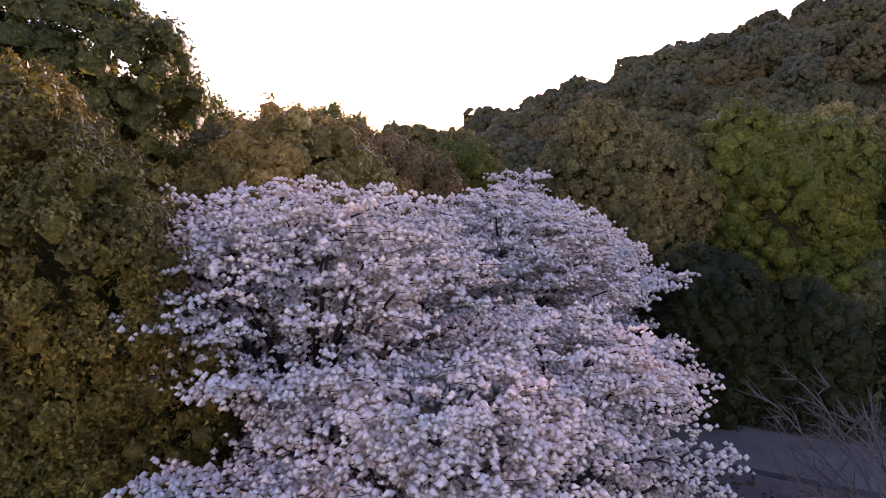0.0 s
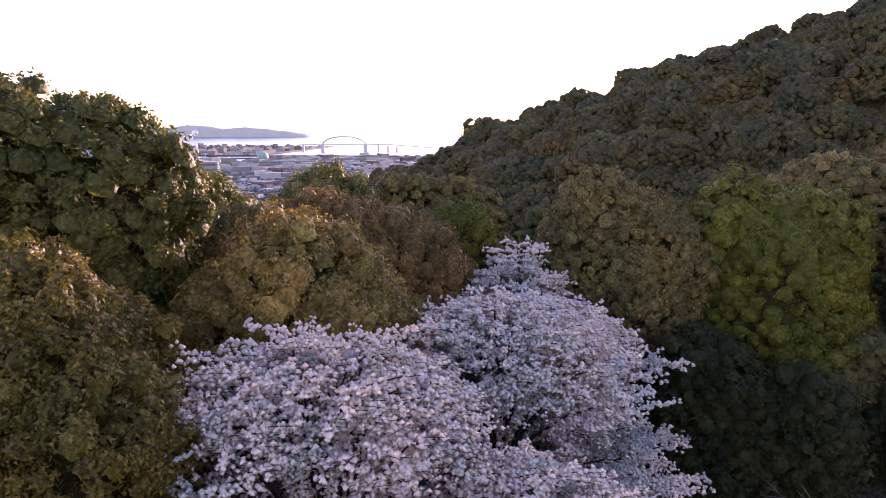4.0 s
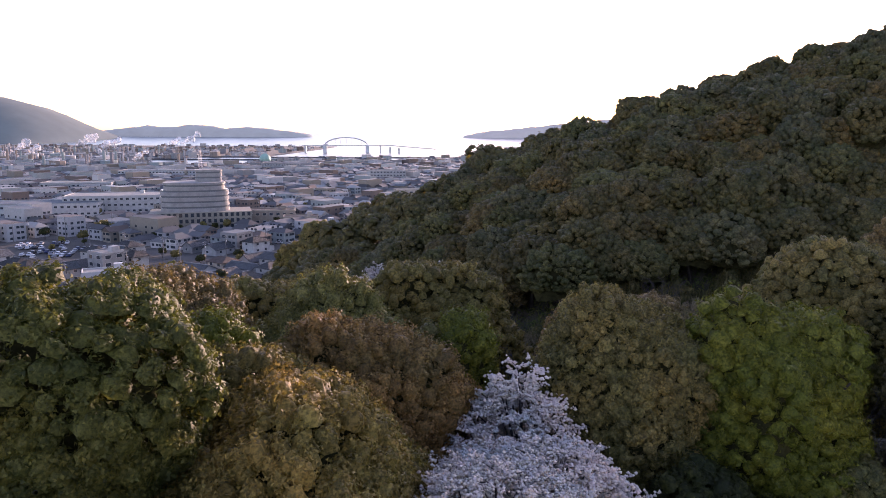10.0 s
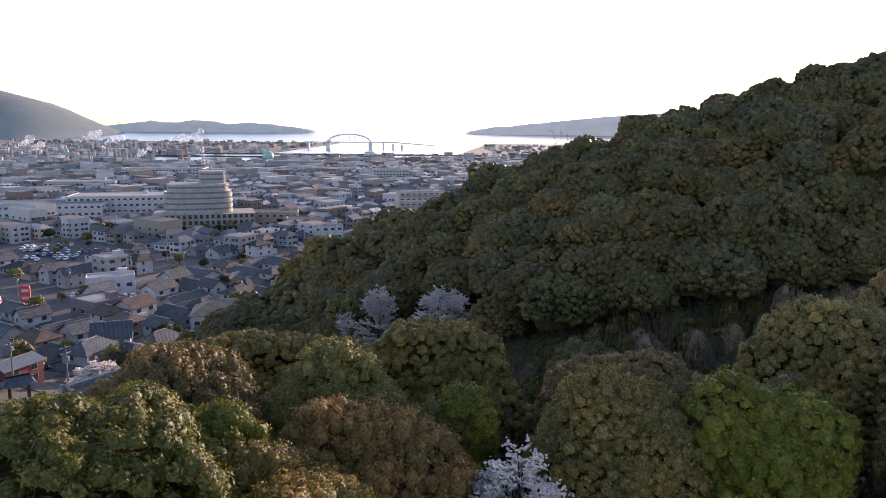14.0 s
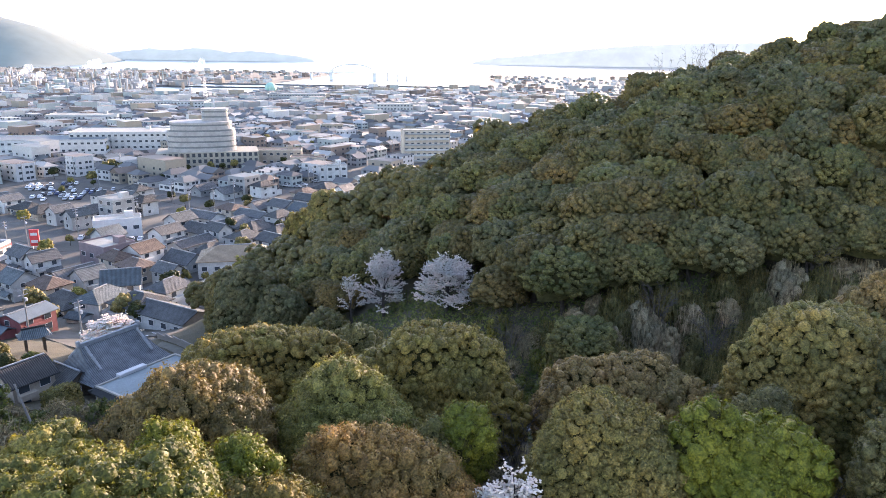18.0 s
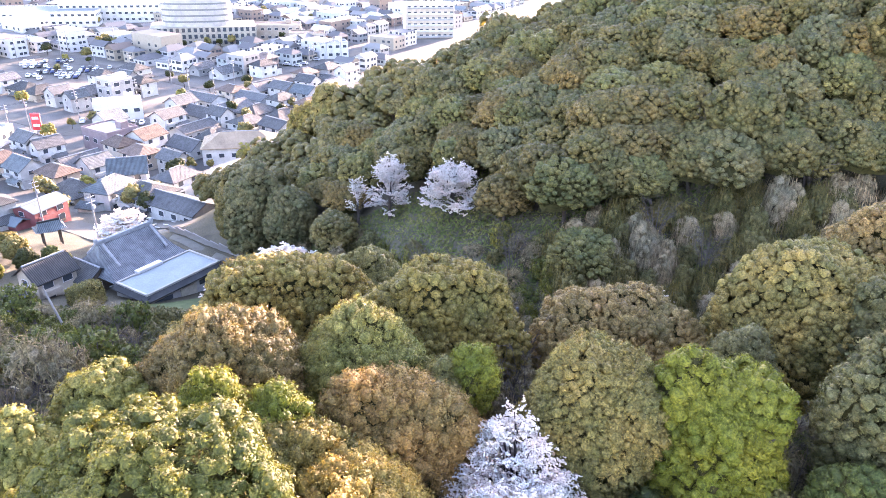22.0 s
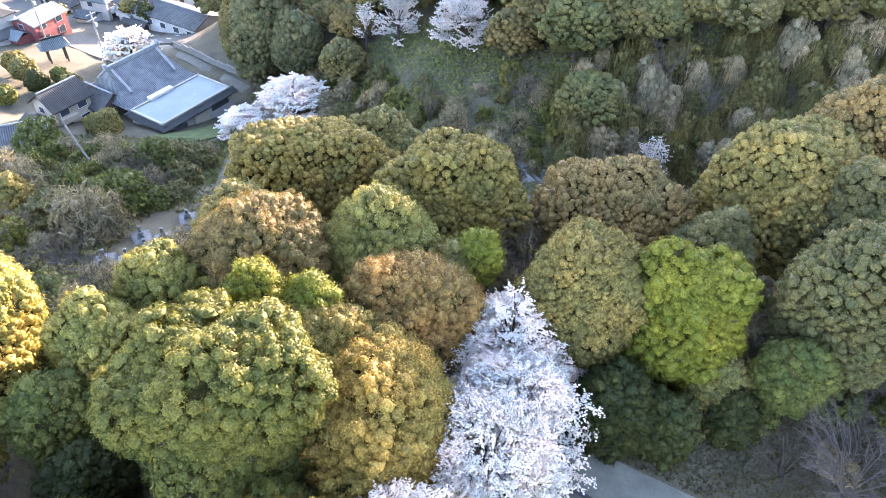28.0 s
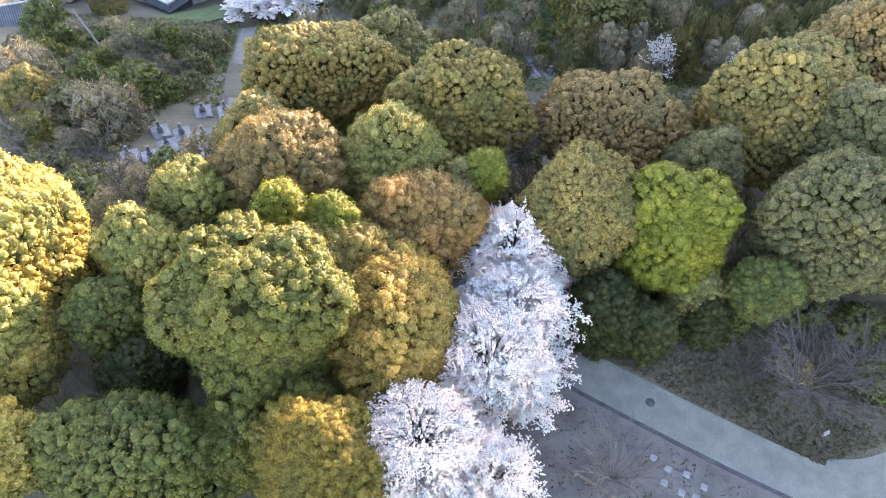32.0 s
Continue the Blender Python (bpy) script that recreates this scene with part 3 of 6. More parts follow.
# x, y, top, radii x y z, leaf, what it is
NEAR = [
    (-11.0, 18.6, 13.8, 6.4, 5.7, 5.4, LEAF_GREEN, "broad domed evergreen tree with glossy yellow-green leaves"),
    (-3.4, 19.6, 10.2, 4.7, 5.6, 5.2, LEAF_GOLD, "evergreen tree with golden tan new leaves beside the cherry"),
    (-7.0, 23.0, 10.5, 4.0, 3.2, 4.0, LEAF_TAN, "evergreen tree with golden tan leaves"),
    (-2.6, 28.0, 10.6, 4.9, 3.8, 5.4, LEAF_RUST, "evergreen tree with rusty brown clumped leaves"),
    (-4.8, 32.6, 10.8, 4.9, 3.9, 5.2, LEAF_PALE, "evergreen tree with pale yellow-green rounded clumps"),
    (-12.4, 31.0, 11.4, 4.7, 4.2, 5.0, LEAF_BROWN, "rounded evergreen tree with brownish olive crown"),
    (-11.2, 25.6, 11.6, 1.6, 1.5, 2.6, LEAF_BRIGHT, "small bright yellow-green leafy tree"),
    (-7.9, 25.2, 11.2, 1.7, 1.6, 2.8, LEAF_BRIGHT, "small bright yellow-green leafy tree"),
    (-11.6, 45.5, 8.8, 8.0, 5.6, 7.0, LEAF_TAN, "wide domed evergreen tree with olive gold leaves"),
    (-6.2, 51.0, 5.6, 5.2, 4.2, 6.0, LEAF_OLIVE, "wide domed evergreen tree with dull olive leaves"),
    (-0.3, 40.2, 10.6, 6.3, 4.8, 6.5, LEAF_TAN, "rounded evergreen tree with golden olive crown"),
    (12.4, 41.0, 8.2, 6.8, 4.8, 5.4, LEAF_BROWN, "wide evergreen tree with flat brownish crown"),
    (8.6, 29.6, 11.2, 4.5, 4.2, 6.0, LEAF_OLIVE, "evergreen tree with dense olive brown dome"),
    (15.0, 28.2, 11.9, 4.1, 4.0, 6.6, LEAF_BRIGHT, "bright lime green evergreen tree with bubbly clumps"),
    (25.5, 28.6, 12.8, 5.2, 4.8, 7.0, LEAF_GREY, "grey-green evergreen tree with dense rounded crown"),
    (26.5, 42.0, 11.9, 7.2, 5.4, 7.5, LEAF_OLIVE, "wide evergreen tree with olive brown crown"),
    (35.5, 47.0, 13.4, 7.4, 6.0, 7.5, LEAF_BROWN, "wide evergreen tree with brownish crown"),
    (30.5, 37.0, 12.3, 4.6, 4.2, 6.0, LEAF_GREY, "pale grey-green evergreen tree"),
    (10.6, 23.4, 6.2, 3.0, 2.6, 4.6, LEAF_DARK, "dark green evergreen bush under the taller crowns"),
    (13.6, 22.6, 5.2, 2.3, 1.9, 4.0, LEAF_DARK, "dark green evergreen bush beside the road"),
    (21.2, 24.8, 7.4, 2.5, 2.1, 3.4, LEAF_FERN, "feathery green tree above the road verge"),
    (-29.6, 24.4, 11.8, 4.6, 5.8, 6.5, LEAF_YELLOW, "sunlit golden yellow evergreen tree"),
    (-28.8, 17.5, 10.5, 4.4, 4.4, 6.0, LEAF_YELLOW, "sunlit golden yellow evergreen tree"),
    (-20.6, 24.4, 9.4, 3.3, 3.0, 4.6, LEAF_YELLOW, "sunlit yellow-green evergreen tree"),
    (-18.2, 28.6, 9.6, 3.4, 3.0, 5.2, LEAF_YELLOW, "sunlit yellow-green evergreen tree"),
    (-17.6, 11.2, 8.8, 6.0, 4.2, 5.0, LEAF_GREEN, "wide dark green evergreen tree"),
    (-6.9, 10.7, 10.6, 4.0, 3.9, 5.2, LEAF_BRONZE, "evergreen tree with bronze golden leaves beside the cherry"),
    (-25.6, 10.6, 8.4, 3.0, 3.0, 4.0, LEAF_YELLOW, "golden yellow evergreen tree"),
    (-22.2, 20.2, 7.8, 2.8, 2.6, 4.2, LEAF_GREEN, "green evergreen between taller crowns"),
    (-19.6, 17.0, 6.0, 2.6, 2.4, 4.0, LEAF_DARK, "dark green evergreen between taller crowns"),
    (-12.4, 12.4, 7.2, 2.8, 2.4, 4.2, LEAF_GREEN, "green evergreen between taller crowns"),
    (-8.4, 14.2, 8.0, 2.4, 2.0, 4.5, LEAF_GREEN, "green evergreen between taller crowns"),
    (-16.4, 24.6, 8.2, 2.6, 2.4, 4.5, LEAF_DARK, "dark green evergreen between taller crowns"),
    (1.7, 31.2, 10.3, 1.5, 1.5, 3.4, LEAF_BRIGHT, "small yellow-green tree between taller crowns"),
    (0.4, 31.0, 9.0, 1.8, 1.6, 3.4, LEAF_OLIVE, "olive evergreen between taller crowns"),
    (-15.6, 37.0, 8.0, 3.6, 3.2, 5.5, LEAF_OLIVE, "olive evergreen between taller crowns"),
    (19.0, 35.5, 8.6, 3.4, 3.0, 5.5, LEAF_GREY, "grey-green evergreen between taller crowns"),
    (31.5, 29.0, 12.0, 4.2, 4.0, 6.5, LEAF_GREY, "grey-green evergreen tree above the road"),
    (18.0, 23.6, 4.0, 1.9, 1.6, 3.0, LEAF_DARK, "green evergreen bush beside the road"),
    (17.2, 25.4, 5.4, 2.2, 1.9, 3.6, LEAF_OLIVE, "olive evergreen bush under the taller crowns"),
]
for n, (x, y, top, rx, ry, rz, mat, label) in enumerate(NEAR):
    close = y < 13 and x > -10
    far = y > 40 or x > 24 or x < -16
    broad = 0.8 if "lime" in label else 0.46 if close else 0.56 if y > 40 else 0.54 if "dense olive" in label else 0.74
    west = x < 2 and y < 33 and not far
    leaves, leaf = (150, 0.042) if close else (16, 0.085) if y > 40 else (26, 0.08) if far else (82, 0.062) if west else (46, 0.07)
    if "broad domed" in label:
        broadleaf(x, y, top, rx, ry, rz, mat, label, 100 + n, 0.74, 90, 0.062, "trees of the park", lobes=16, amount=0.33, gaps=0.05, heart=0.74)
    else:
        broadleaf(x, y, top, rx, ry, rz, mat, label, 100 + n, broad, leaves, leaf, "trees of the park", gaps=0.01, amount=0.26 if "lime" in label or close else 0.18, lobes=22 if close else 14, tall=1.5 if west or close else 1.25)


def cherry(x, y, top, reach, seed, label, group="cherry trees of the park", gz=None, puff=0.062, tiers=7, per=7, low=0.3, dense=1.0, cone=0.3, mat=None):
    """A cherry in full bloom: limbs in tiers, each with flat fans of side branches and twigs set with round tufts of blossom."""
    rng = np.random.default_rng(seed)
    gz = h(x, y) if gz is None else gz
    tree = tagged(new("cherry_tree"), label, "tree", group)
    tree.location = (x, y, gz)
    high = top - gz
    verts, faces = [], []
    sway = rng.normal(0, 0.25, 2)
    axis = [Vector((sway[0] * u, sway[1] * u, high * v)) for u, v in ((0, -0.1), (0.3, 0.2), (0.8, 0.42), (1.0, 0.66))]
    tube(verts, faces, axis, [0.32, 0.22, 0.1, 0.02], 8)
    limb_v, limb_f, sites = [], [], []
    spin = rng.uniform(0, 6.28)

    def tufts(p, q, gap):
        k = max(1, int((q - p).length / gap))
        for e in range(k):
            sites.append(p.lerp(q, (e + rng.random()) / k)[:])

    for i in range(tiers):
        lift = (i + 0.6) / tiers
        count = max(3, round(per * (1.15 - 0.6 * lift)))
        for j in range(count):
            spin += 6.283 / count + rng.uniform(-0.25, 0.25) + (0.9 if j == 0 else 0)
            here = min(1.0, lift + rng.uniform(-0.4, 0.4) / tiers)
            far = reach * ((1 - cone) * math.sqrt(max(0.07, 1 - (here * 0.96) ** 2)) + cone * (1.03 - 0.92 * here)) * rng.uniform(0.78, 1.1)
            inner = j % 5 in (1, 3)  # shorter limbs fill the heart of the crown
            if inner:
                far = reach * math.sqrt(rng.uniform(0.004, 0.36))
                here = ((1 - cone) * math.sqrt(1 - (far / reach) ** 2) + cone * (1 - far / reach)) * rng.uniform(0.84, 1.0)
            z1 = high * (low + (0.99 - low) * here) + (0.0 if mat is None else rng.normal(0, 0.07) * high * (1 - here))
            end = Vector((math.cos(spin) * far, math.sin(spin) * far, z1))
            z0 = min(high * (0.16 + 0.3 * here), z1 - 0.4)
            start = Vector((sway[0] * z0 / high, sway[1] * z0 / high, z0))
            bow = start.lerp(end, 0.5) + Vector((rng.normal(0, 0.2), rng.normal(0, 0.2), 0.3 * (z1 - z0)))
            path = [start, start.lerp(bow, 0.5) + Vector((0, 0, 0.1 * (z1 - z0))), bow, bow.lerp(end, 0.5) + Vector((0, 0, 0.06 * (z1 - z0))), end]
            tube(limb_v, limb_f, path, [0.06, 0.045, 0.032, 0.02, 0.008], 5)

            def along(u):
                w = min(u, 0.999) * 4
                return path[int(w)].lerp(path[int(w) + 1], w - int(w))

            tufts(along(0.12 if inner else 0.4), end, (0.03 if inner else 0.05) / dense)
            sides = max(6, int(far / 0.3 * dense ** 0.5))
            for k in range(sides):
                u = 0.3 + 0.68 * (k + rng.random()) / sides
                p = along(u)
                turn = spin + (1 if k % 2 else -1) * rng.uniform(0.5, 1.1)
                long = max(0.75, 0.52 * far * (1.15 - 0.75 * u)) * rng.uniform(0.75, 1.2)
                tip = p + Vector((math.cos(turn) * long, math.sin(turn) * long, rng.uniform(0.0, 0.26) * long if mat is None else rng.uniform(-0.2, 0.8) * long))
                tube(limb_v, limb_f, [p, p.lerp(tip, 0.5) + Vector((0, 0, 0.04)), tip], [0.022, 0.014, 0.005], 3)
                tufts(p.lerp(tip, 0.35), tip, 0.055 / dense)
                twigs = max(3, int(long / 0.17 * dense ** 0.5))
                for q in range(twigs):
                    s0 = p.lerp(tip, (q + 0.3 + 0.6 * rng.random()) / twigs)
                    b = turn + (1 if q % 2 else -1) * rng.uniform(0.5, 1.2)
                    lw = rng.uniform(0.22, 0.6)
                    s1 = s0 + Vector((math.cos(b) * lw, math.sin(b) * lw, rng.uniform(-0.05, 0.4) * lw + (0.2 if rng.random() < 0.06 else 0)))
                    tufts(s0, s1, 0.062 / dense)
    for q in range(int(reach * reach * 20 * dense)):  # short sprays over the top of the crown
        a, r = rng.uniform(0, 6.28), 0.66 * math.sqrt(rng.random())
        z = high * (low + (0.99 - low) * ((1 - cone) * math.sqrt(1 - r * r) + cone * (1 - r))) * rng.uniform(0.93, 1.01)
        p = Vector((math.cos(a) * r * reach, math.sin(a) * r * reach, z))
        b, lw = a + rng.normal(0, 0.9), rng.uniform(0.3, 0.8)
        tip = p + Vector((math.cos(b) * lw, math.sin(b) * lw, rng.uniform(-0.05, 0.15) * lw))
        tube(limb_v, limb_f, [p, tip], [0.008, 0.004], 3)
        tufts(p, tip, 0.05 / dense)
    at = np.array(sites) + rng.normal(0, 0.05, (len(sites), 3)) * np.array([1, 1, 0.7]) + np.array([0, 0, 0.02])
    size = puff * rng.uniform(0.65, 1.3, (len(at), 1, 1))
    ball = np.array([(1, 0, 0), (-0.5, 0.87, 0), (-0.5, -0.87, 0), (0, 0, 0.85), (0, 0, -0.7)])
    yaw = rng.uniform(0, 6.28, len(at))
    c, w = np.cos(yaw)[:, None], np.sin(yaw)[:, None]
    pts = np.stack([ball[:, 0] * c - ball[:, 1] * w, ball[:, 0] * w + ball[:, 1] * c, np.repeat(ball[None, :, 2], len(at), 0)], 2)
    pts = at[:, None, :] + pts * size * rng.uniform(0.75, 1.25, (len(at), 5, 1))
    side = np.array([(0, 1, 3), (1, 2, 3), (2, 0, 3), (1, 0, 4), (2, 1, 4), (0, 2, 4)])
    index = (np.arange(len(at))[:, None, None] * 5 + side[None]).reshape(-1, 3)
    child("trunk", mesh_of("trunk", verts, faces, BARK), tree)
    child("branchwork", mesh_of("branchwork", limb_v, limb_f, BARK), tree)
    child("blossom", facets("blossom", pts.reshape(-1, 3), index, mat or BLOSSOM, np.repeat(rng.random(len(at)), 5)), tree, "dense white and pale pink blossom")
    return tree


WHITE = "cherry tree in full white blossom with dark spreading limbs"
cherry(-1.7, 12.0, 8.8, 4.9, 1, WHITE, cone=0.0, tiers=7, per=10, low=0.2)
cherry(0.7, 8.7, 6.5, 3.5, 14, WHITE, cone=0.1, tiers=5, per=9, low=0.3)
cherry(2.5, 18.0, 8.2, 5.1, 2, WHITE, cone=0.1, tiers=7, per=9, low=0.22, puff=0.066)
cherry(3.9, 21.6, 7.3, 4.8, 13, WHITE, puff=0.078, dense=0.9, cone=0.1, tiers=6, per=8)
cherry(3.8, 26.8, 8.3, 6.2, 3, WHITE, puff=0.078, dense=0.95, cone=1.0, low=0.22, tiers=8, per=9)
cherry(2.8, 11.0, 6.8, 3.3, 4, WHITE, tiers=5)
HILLSIDE = "cherry trees of the hillside"
PALE_TREE = "hillside cherry tree in pale blossom among dark evergreens"
cherry(-8.5, 96.0, -0.8, 3.3, 5, PALE_TREE, HILLSIDE, puff=0.13, tiers=7, per=8, dense=0.42, low=0.18, cone=0.1, mat=BLOSSOM_THIN)
cherry(0.8, 89.5, 0.6, 4.8, 6, PALE_TREE, HILLSIDE, puff=0.13, tiers=8, per=8, dense=0.42, low=0.18, cone=0.1, mat=BLOSSOM_THIN)
cherry(-13.6, 98.0, -4.8, 1.8, 9, "small hillside cherry tree in pale blossom", HILLSIDE, puff=0.1, tiers=4, per=4, dense=0.4, mat=BLOSSOM_THIN)
LANE_SIDE = "cherry trees by the temple"
cherry(-23.8, 89.5, -13.0, 7.2, 7, "wide cherry tree in full blossom beside the lane", LANE_SIDE, puff=0.17, tiers=5, per=9, dense=0.5)
cherry(-31.0, 86.0, -16.4, 4.2, 10, "cherry tree in full blossom beside the lane", LANE_SIDE, puff=0.17, tiers=5, per=8, dense=0.5)
cherry(-60.0, 116.5, -19.4, 5.8, 8, "wide cherry tree in full blossom behind the temple hall", LANE_SIDE, puff=0.2, tiers=5, per=8, dense=0.45)
cherry(30.5, 60.0, -3.4, 2.2, 11, "small cherry tree in pale blossom in the valley", "cherry trees of the valley", puff=0.09, tiers=4, per=5, dense=0.4, mat=BLOSSOM_THIN)
cherry(22.5, 63.0, -3.8, 1.8, 12, "small cherry tree in pale blossom in the valley", "cherry trees of the valley", puff=0.09, tiers=4, per=5, dense=0.4, mat=BLOSSOM_THIN)


# ---- the wood on the hill ----
def hill_kind(seed, mat, label):
    rng = np.random.default_rng(seed)
    tree = tagged(new("broadleaf_tree"), label, "tree", "wood on the hill")
    child("trunk", trunk_mesh(rng, 5.0, 3.0, 0.2, 4), tree)
    crown = child("crown", crown_mesh("crown", np.random.default_rng(seed), 3.9, 3.9, 4.3, mat, 0.72, 7, 0.13, -0.2, 10, 0.22, 0.02, 1.05, 0.6, 5, (0.8, 1.65), 0.5, 1.3), tree, m=pose(0, 0, 4.4))
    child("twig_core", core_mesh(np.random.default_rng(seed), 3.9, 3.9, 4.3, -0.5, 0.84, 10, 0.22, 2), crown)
    return tree


kinds = [hill_kind(500 + i, m, "evergreen tree with %s crown in the dense hillside wood" % w) for i, (m, w) in enumerate((
    (LEAF_HILL, "dull olive"), (LEAF_HILL_GREEN, "olive green"), (LEAF_HILL_BROWN, "brownish olive"), (LEAF_HILL, "dull olive"), (LEAF_HILL_GREY, "grey-green")))]
rng = np.random.default_rng(7)
spots = []
for row in range(40):
    for col in range(60):
        x = -62 + col * 5.0 + (row % 2) * 2.5 + rng.uniform(-1.3, 1.3)
        y = 66 + row * 4.6 + rng.uniform(-1.3, 1.3)
        foot = 64 + max(-x, 0) * 1.1
        crest = 132 + max(-x, 0) * 0.25 - 0.12 * max(x - 40, 0)
        if not foot + 4 < y < crest + 5 or x > 30 + y * 0.62 or h(x, y) < -30:
            continue
        if y < foot + (19 if x < 14 else 14) and rng.random() < 0.97:
            continue
        if any((x - cx) ** 2 + (y - cy) ** 2 < 24 or (y < cy and abs(x - cx * y / cy) < 3.6) for cx, cy in ((-7.5, 96), (0.5, 91), (-12, 99))):
            continue
        spots.append((x, y))
spots.sort(key=lambda p: p[1] - 0.25 * p[0])
rest = []
for n, (x, y) in enumerate(spots):
    ob = kinds[int(rng.integers(len(kinds)))]
    s = rng.uniform(0.92, 1.36)
    m = Matrix.Translation((x, y, h(x, y) - 0.5)) @ Matrix.Rotation(rng.uniform(0, 6.28), 4, "Z")
    size = Vector((s, s, s * rng.uniform(0.73, 0.93)))
    if n < 240:
        t = copy_thing(ob, m)
        t.scale = size
    else:
        rest.append(m @ Matrix.Diagonal((*size, 1)) @ Matrix.Translation((0, 0, 4.4)))
# the far side of the wood, past telling the trees apart
sample = crown_mesh("sample", np.random.default_rng(77), 3.8, 3.8, 4.3, LEAF_HILL, 1.15, 4, 0.16, -0.1, 12, 0.28, 0.02, 1.1, 0.5, 5, (0.8, 1.6), 0.5)
sv = np.ones((len(sample.vertices), 4))
sv[:, :3] = np.array([v.co[:] for v in sample.vertices])
si = np.array([p.vertices[:] for p in sample.polygons])
st = np.array([a.value for a in sample.attributes["tone"].data])
bpy.data.meshes.remove(sample)
far_wood = np.concatenate([(sv @ np.array(m).T)[:, :3] for m in rest])
far_index = np.concatenate([si + len(sv) * i for i in range(len(rest))])
tagged(new("hilltop_wood", facets("hilltop_wood", far_wood, far_index, LEAF_HILL, np.tile(st, len(rest)))), "dense evergreen wood along the top of the hill", "wood", kind="stuff")
for n, ob in enumerate(kinds):
    ob.matrix_basis = pose(60 + 6 * n, 100, h(60 + 6 * n, 100))


# ---- undergrowth and bare shrubs ----
def bush_kind(seed, mat, label, r=1.6, high=1.5, clump=0.55, leaves=18, leaf=0.1, slim=0.6, bulk=0.6, lean=0.8):
    bush = tagged(new("bush"), label, "bush", "undergrowth of the slope")
    stem_v, stem_f = [], []
    for k in range(6):
        a = k * 1.05
        tube(stem_v, stem_f, [(0.1 * math.cos(a), 0.1 * math.sin(a), -0.3), (r * 0.6 * math.cos(a), r * 0.6 * math.sin(a), high * 0.75)], [0.05, 0.02], 4)
    child("stem", mesh_of("stem", stem_v, stem_f, BARK_GREY), bush)
    leafage = child("leafage", crown_mesh("leafage", np.random.default_rng(seed), r, r, high, mat, clump, leaves, leaf, -0.1, 9, 0.35, 0.06, 0.9, lean, 5, (0.75, 1.6), 0.5, 1.0, slim, bulk), bush, m=pose(0, 0, 0.25))
    return bush


DRY = foliage("dry_twigs", (0.085, 0.071, 0.054), (0.170, 0.144, 0.109), (0.281, 0.239, 0.184), 0.9, 0.2, grain=22.0)
bushes = [
    bush_kind(700, LEAF_FERN, "dark green evergreen bush in the undergrowth"),
    bush_kind(701, LEAF_GREY, "grey-green bush on the overgrown slope"),
    bush_kind(702, DRY, "dry leafless bush of pale brown twigs", leaves=26, leaf=0.2, slim=0.12, bulk=0.45, lean=1.6),
    bush_kind(703, LEAF_GREEN, "fresh green bush on the overgrown slope"),
]
rng = np.random.default_rng(21)


def put_bush(kind, x, y, s, tall=1.0):
    t = copy_thing(bushes[kind], Matrix.Translation((x, y, h(x, y) - 0.15)) @ Matrix.Rotation(rng.uniform(0, 6.28), 4, "Z"))
    t.scale = (s, s, s * tall)


for x in np.arange(-56, -17, 3.3):
    for y in np.arange(22, 78, 3.6):
        px, py = x + rng.uniform(-1.2, 1.2), y + rng.uniform(-1.2, 1.2)
        if (-35.5 < px < -22 and 42 < py < 56) or (-31.5 < px < -25 and py >= 56) or px < -0.75 * py - 8:
            continue
        put_bush(int(rng.choice([0, 1, 1, 2, 2, 3], p=[0.3, 0.15, 0.12, 0.18, 0.17, 0.08])), px, py, rng.uniform(1.0, 2.0) * (1.5 if rng.random() < 0.2 else 1.0), rng.uniform(0.6, 1.4))
for x in np.arange(-16, 34, 4.6):
    for y in np.arange(20, 60, 4.8):
        px, py = x + rng.uniform(-1.2, 1.2), y + rng.uniform(-1.2, 1.2)
        if px > 1 and py < 25.5 - 0.5 * max(px - 8, 0) or (5 < px < 15 and py > 58):
            continue
        put_bush(int(rng.choice([0, 0, 1, 2])), px, py, rng.uniform(0.9, 1.5), rng.uniform(0.8, 1.4))
for x in np.arange(-34, 46, 2.9):
    for k in range(5 if x < 14 else 1):
        px, py = x + rng.uniform(-1.5, 1.5), 66 + max(-x, 0) * 1.1 + k * 3.2 + rng.uniform(-1.5, 1.5)
        put_bush(int(rng.choice([1, 2, 2, 3])), px, py, rng.uniform(0.7, 1.5), rng.uniform(0.7, 1.5))
for px, py, s in ((19.6, 26.6, 1.2), (20.2, 29.6, 1.5), (20.6, 33.0, 1.6), (3.6, 36.6, 1.8), (4.6, 34.6, 1.4)):
    put_bush(2, px, py, s, 1.6)
for n, b in enumerate(bushes):
    b.matrix_basis = pose(-20 - 2.5 * n, 36, h(-20 - 2.5 * n, 36) - 0.1)


